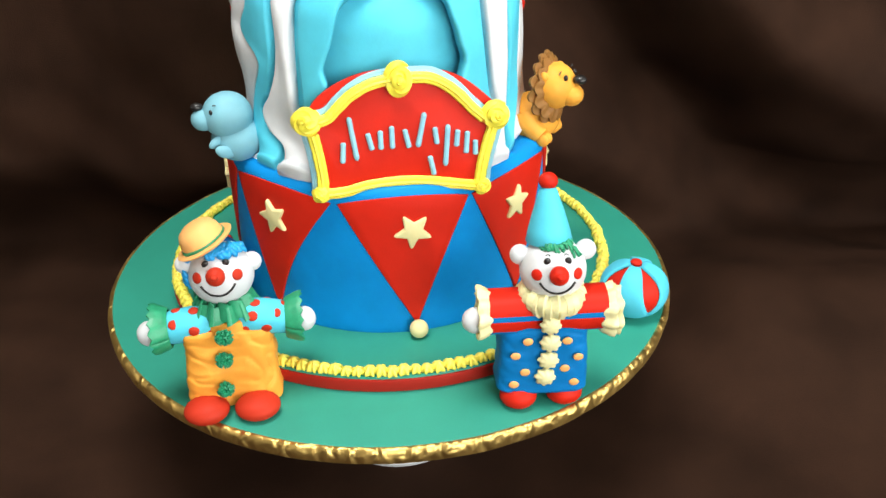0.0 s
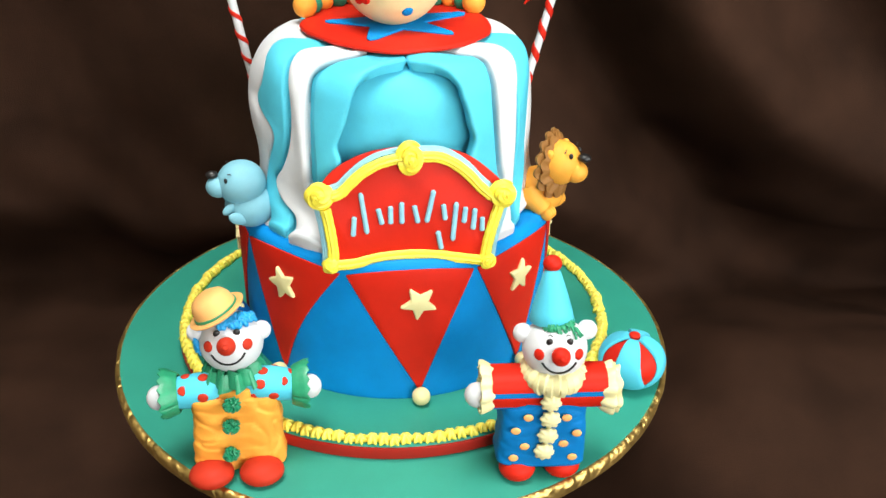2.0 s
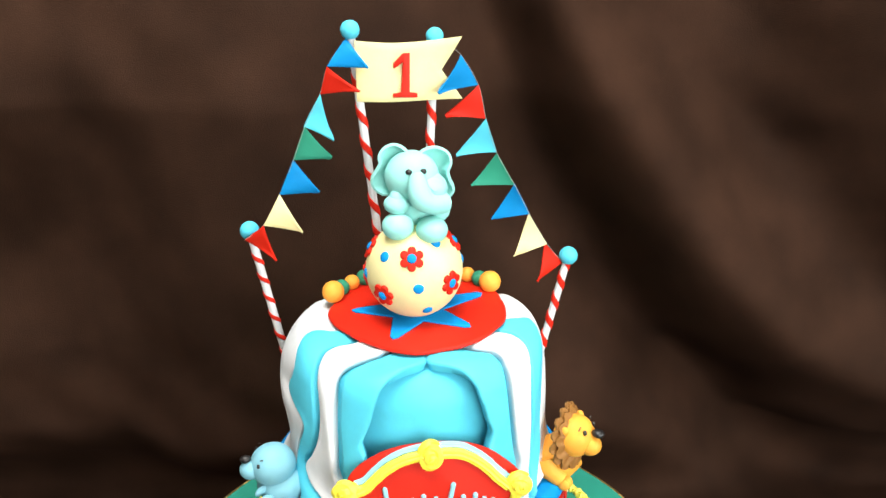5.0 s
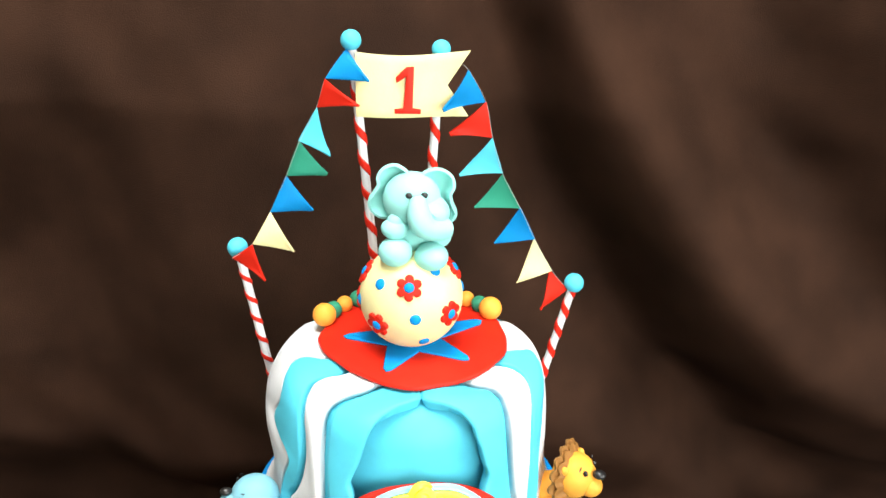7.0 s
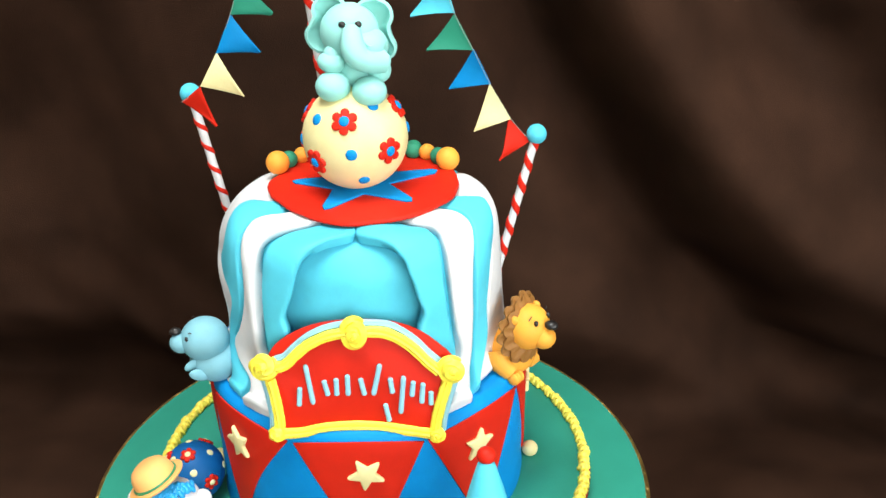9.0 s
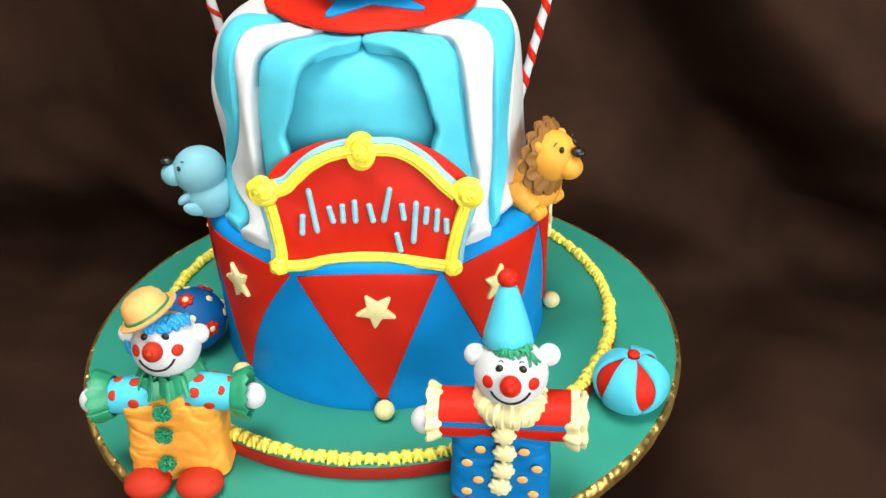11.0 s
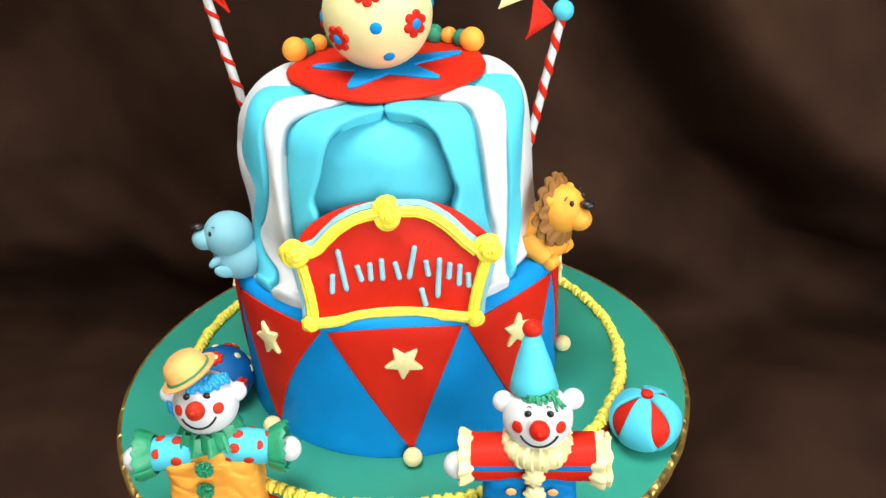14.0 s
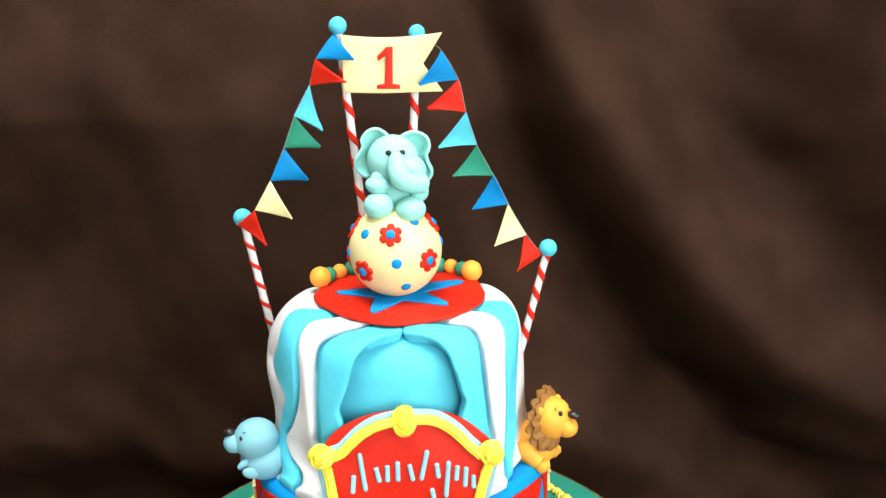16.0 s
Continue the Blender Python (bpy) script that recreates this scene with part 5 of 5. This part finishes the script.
    # pointed hat and its pompom
    tube(bm, [(-0.0010 - 0.0008 * f, 0.0048 + 0.0057 * f, 0.0888 + 0.0267 * f) for f in (0, 0.04, 0.25, 0.5, 0.75, 0.95, 1)], [0.0104, 0.0114, 0.0101, 0.0082, 0.0060, 0.0042, 0.0032], LB, seg=32)
    blob(bm, (-0.0018, 0.0112, 0.1182), (0.0047, 0.0046, 0.0042), RR, seg=20, rings=14)
    for k in range(30):
        az = -150 + 300 * k / 29 + random.uniform(-4, 4)
        pts = []
        for i in range(6):
            p, d = on_head(head, hr, az + 6 * math.sin(i + k), 71 - (1.8 if k not in (19, 20, 21) else 6.0) * i + 3 * math.cos(1.4 * i + k), -2)
            pts.append(p + d * (0.0011 + 0.0009 * math.sin(i * 1.9 + k)))
        tube(bm, spline(pts, 14), 0.0007, G, seg=6)
    return single("clown_doll", bm, [WHITE, RED, BLACK, DOLL_BLUE, LIGHT_BLUE, CURL_GREEN, PEACH, PALE], (0.0865, -0.1360, 0.0), 2, "fondant clown doll in blue with pointed hat", "doll", "clown dolls", sharp=60)


orange_doll()
blue_doll()

# ---- piped border of the stage: one shared star ----
bm = bmesh.new()
rings = []
for i, (r, h, deep) in enumerate(((0.0030, 0.0, 0.20), (0.0041, 0.0008, 0.32), (0.0041, 0.0022, 0.28), (0.0033, 0.0038, 0.20), (0.0019, 0.0050, 0.12), (0.0006, 0.0055, 0.0))):
    ring = []
    for j in range(36):
        a = 2 * math.pi * j / 36
        q = r * (1 + deep * math.cos(6 * a + 0.25 * i))
        ring.append((q * math.cos(a), q * math.sin(a), h))
    rings.append(ring)
loft(bm, rings)
shell = finish("piped_star", bm, PIPING, 100)
n = 142
for k in range(n):
    ob = new("piped_star", shell)
    ob.parent = stage
    a = 2 * math.pi * k / n
    r = STAGE_R - 0.0040 + random.uniform(-0.0006, 0.0006)
    s = random.uniform(0.92, 1.10)
    ob.matrix_basis = pose(r * math.sin(a), -r * math.cos(a), H + 0.0004, random.uniform(-7, 7), random.uniform(-7, 7), math.degrees(a) + random.uniform(-12, 12)) @ Matrix.Diagonal((0.80 * s, 0.80 * s, 0.90 * s, 1))
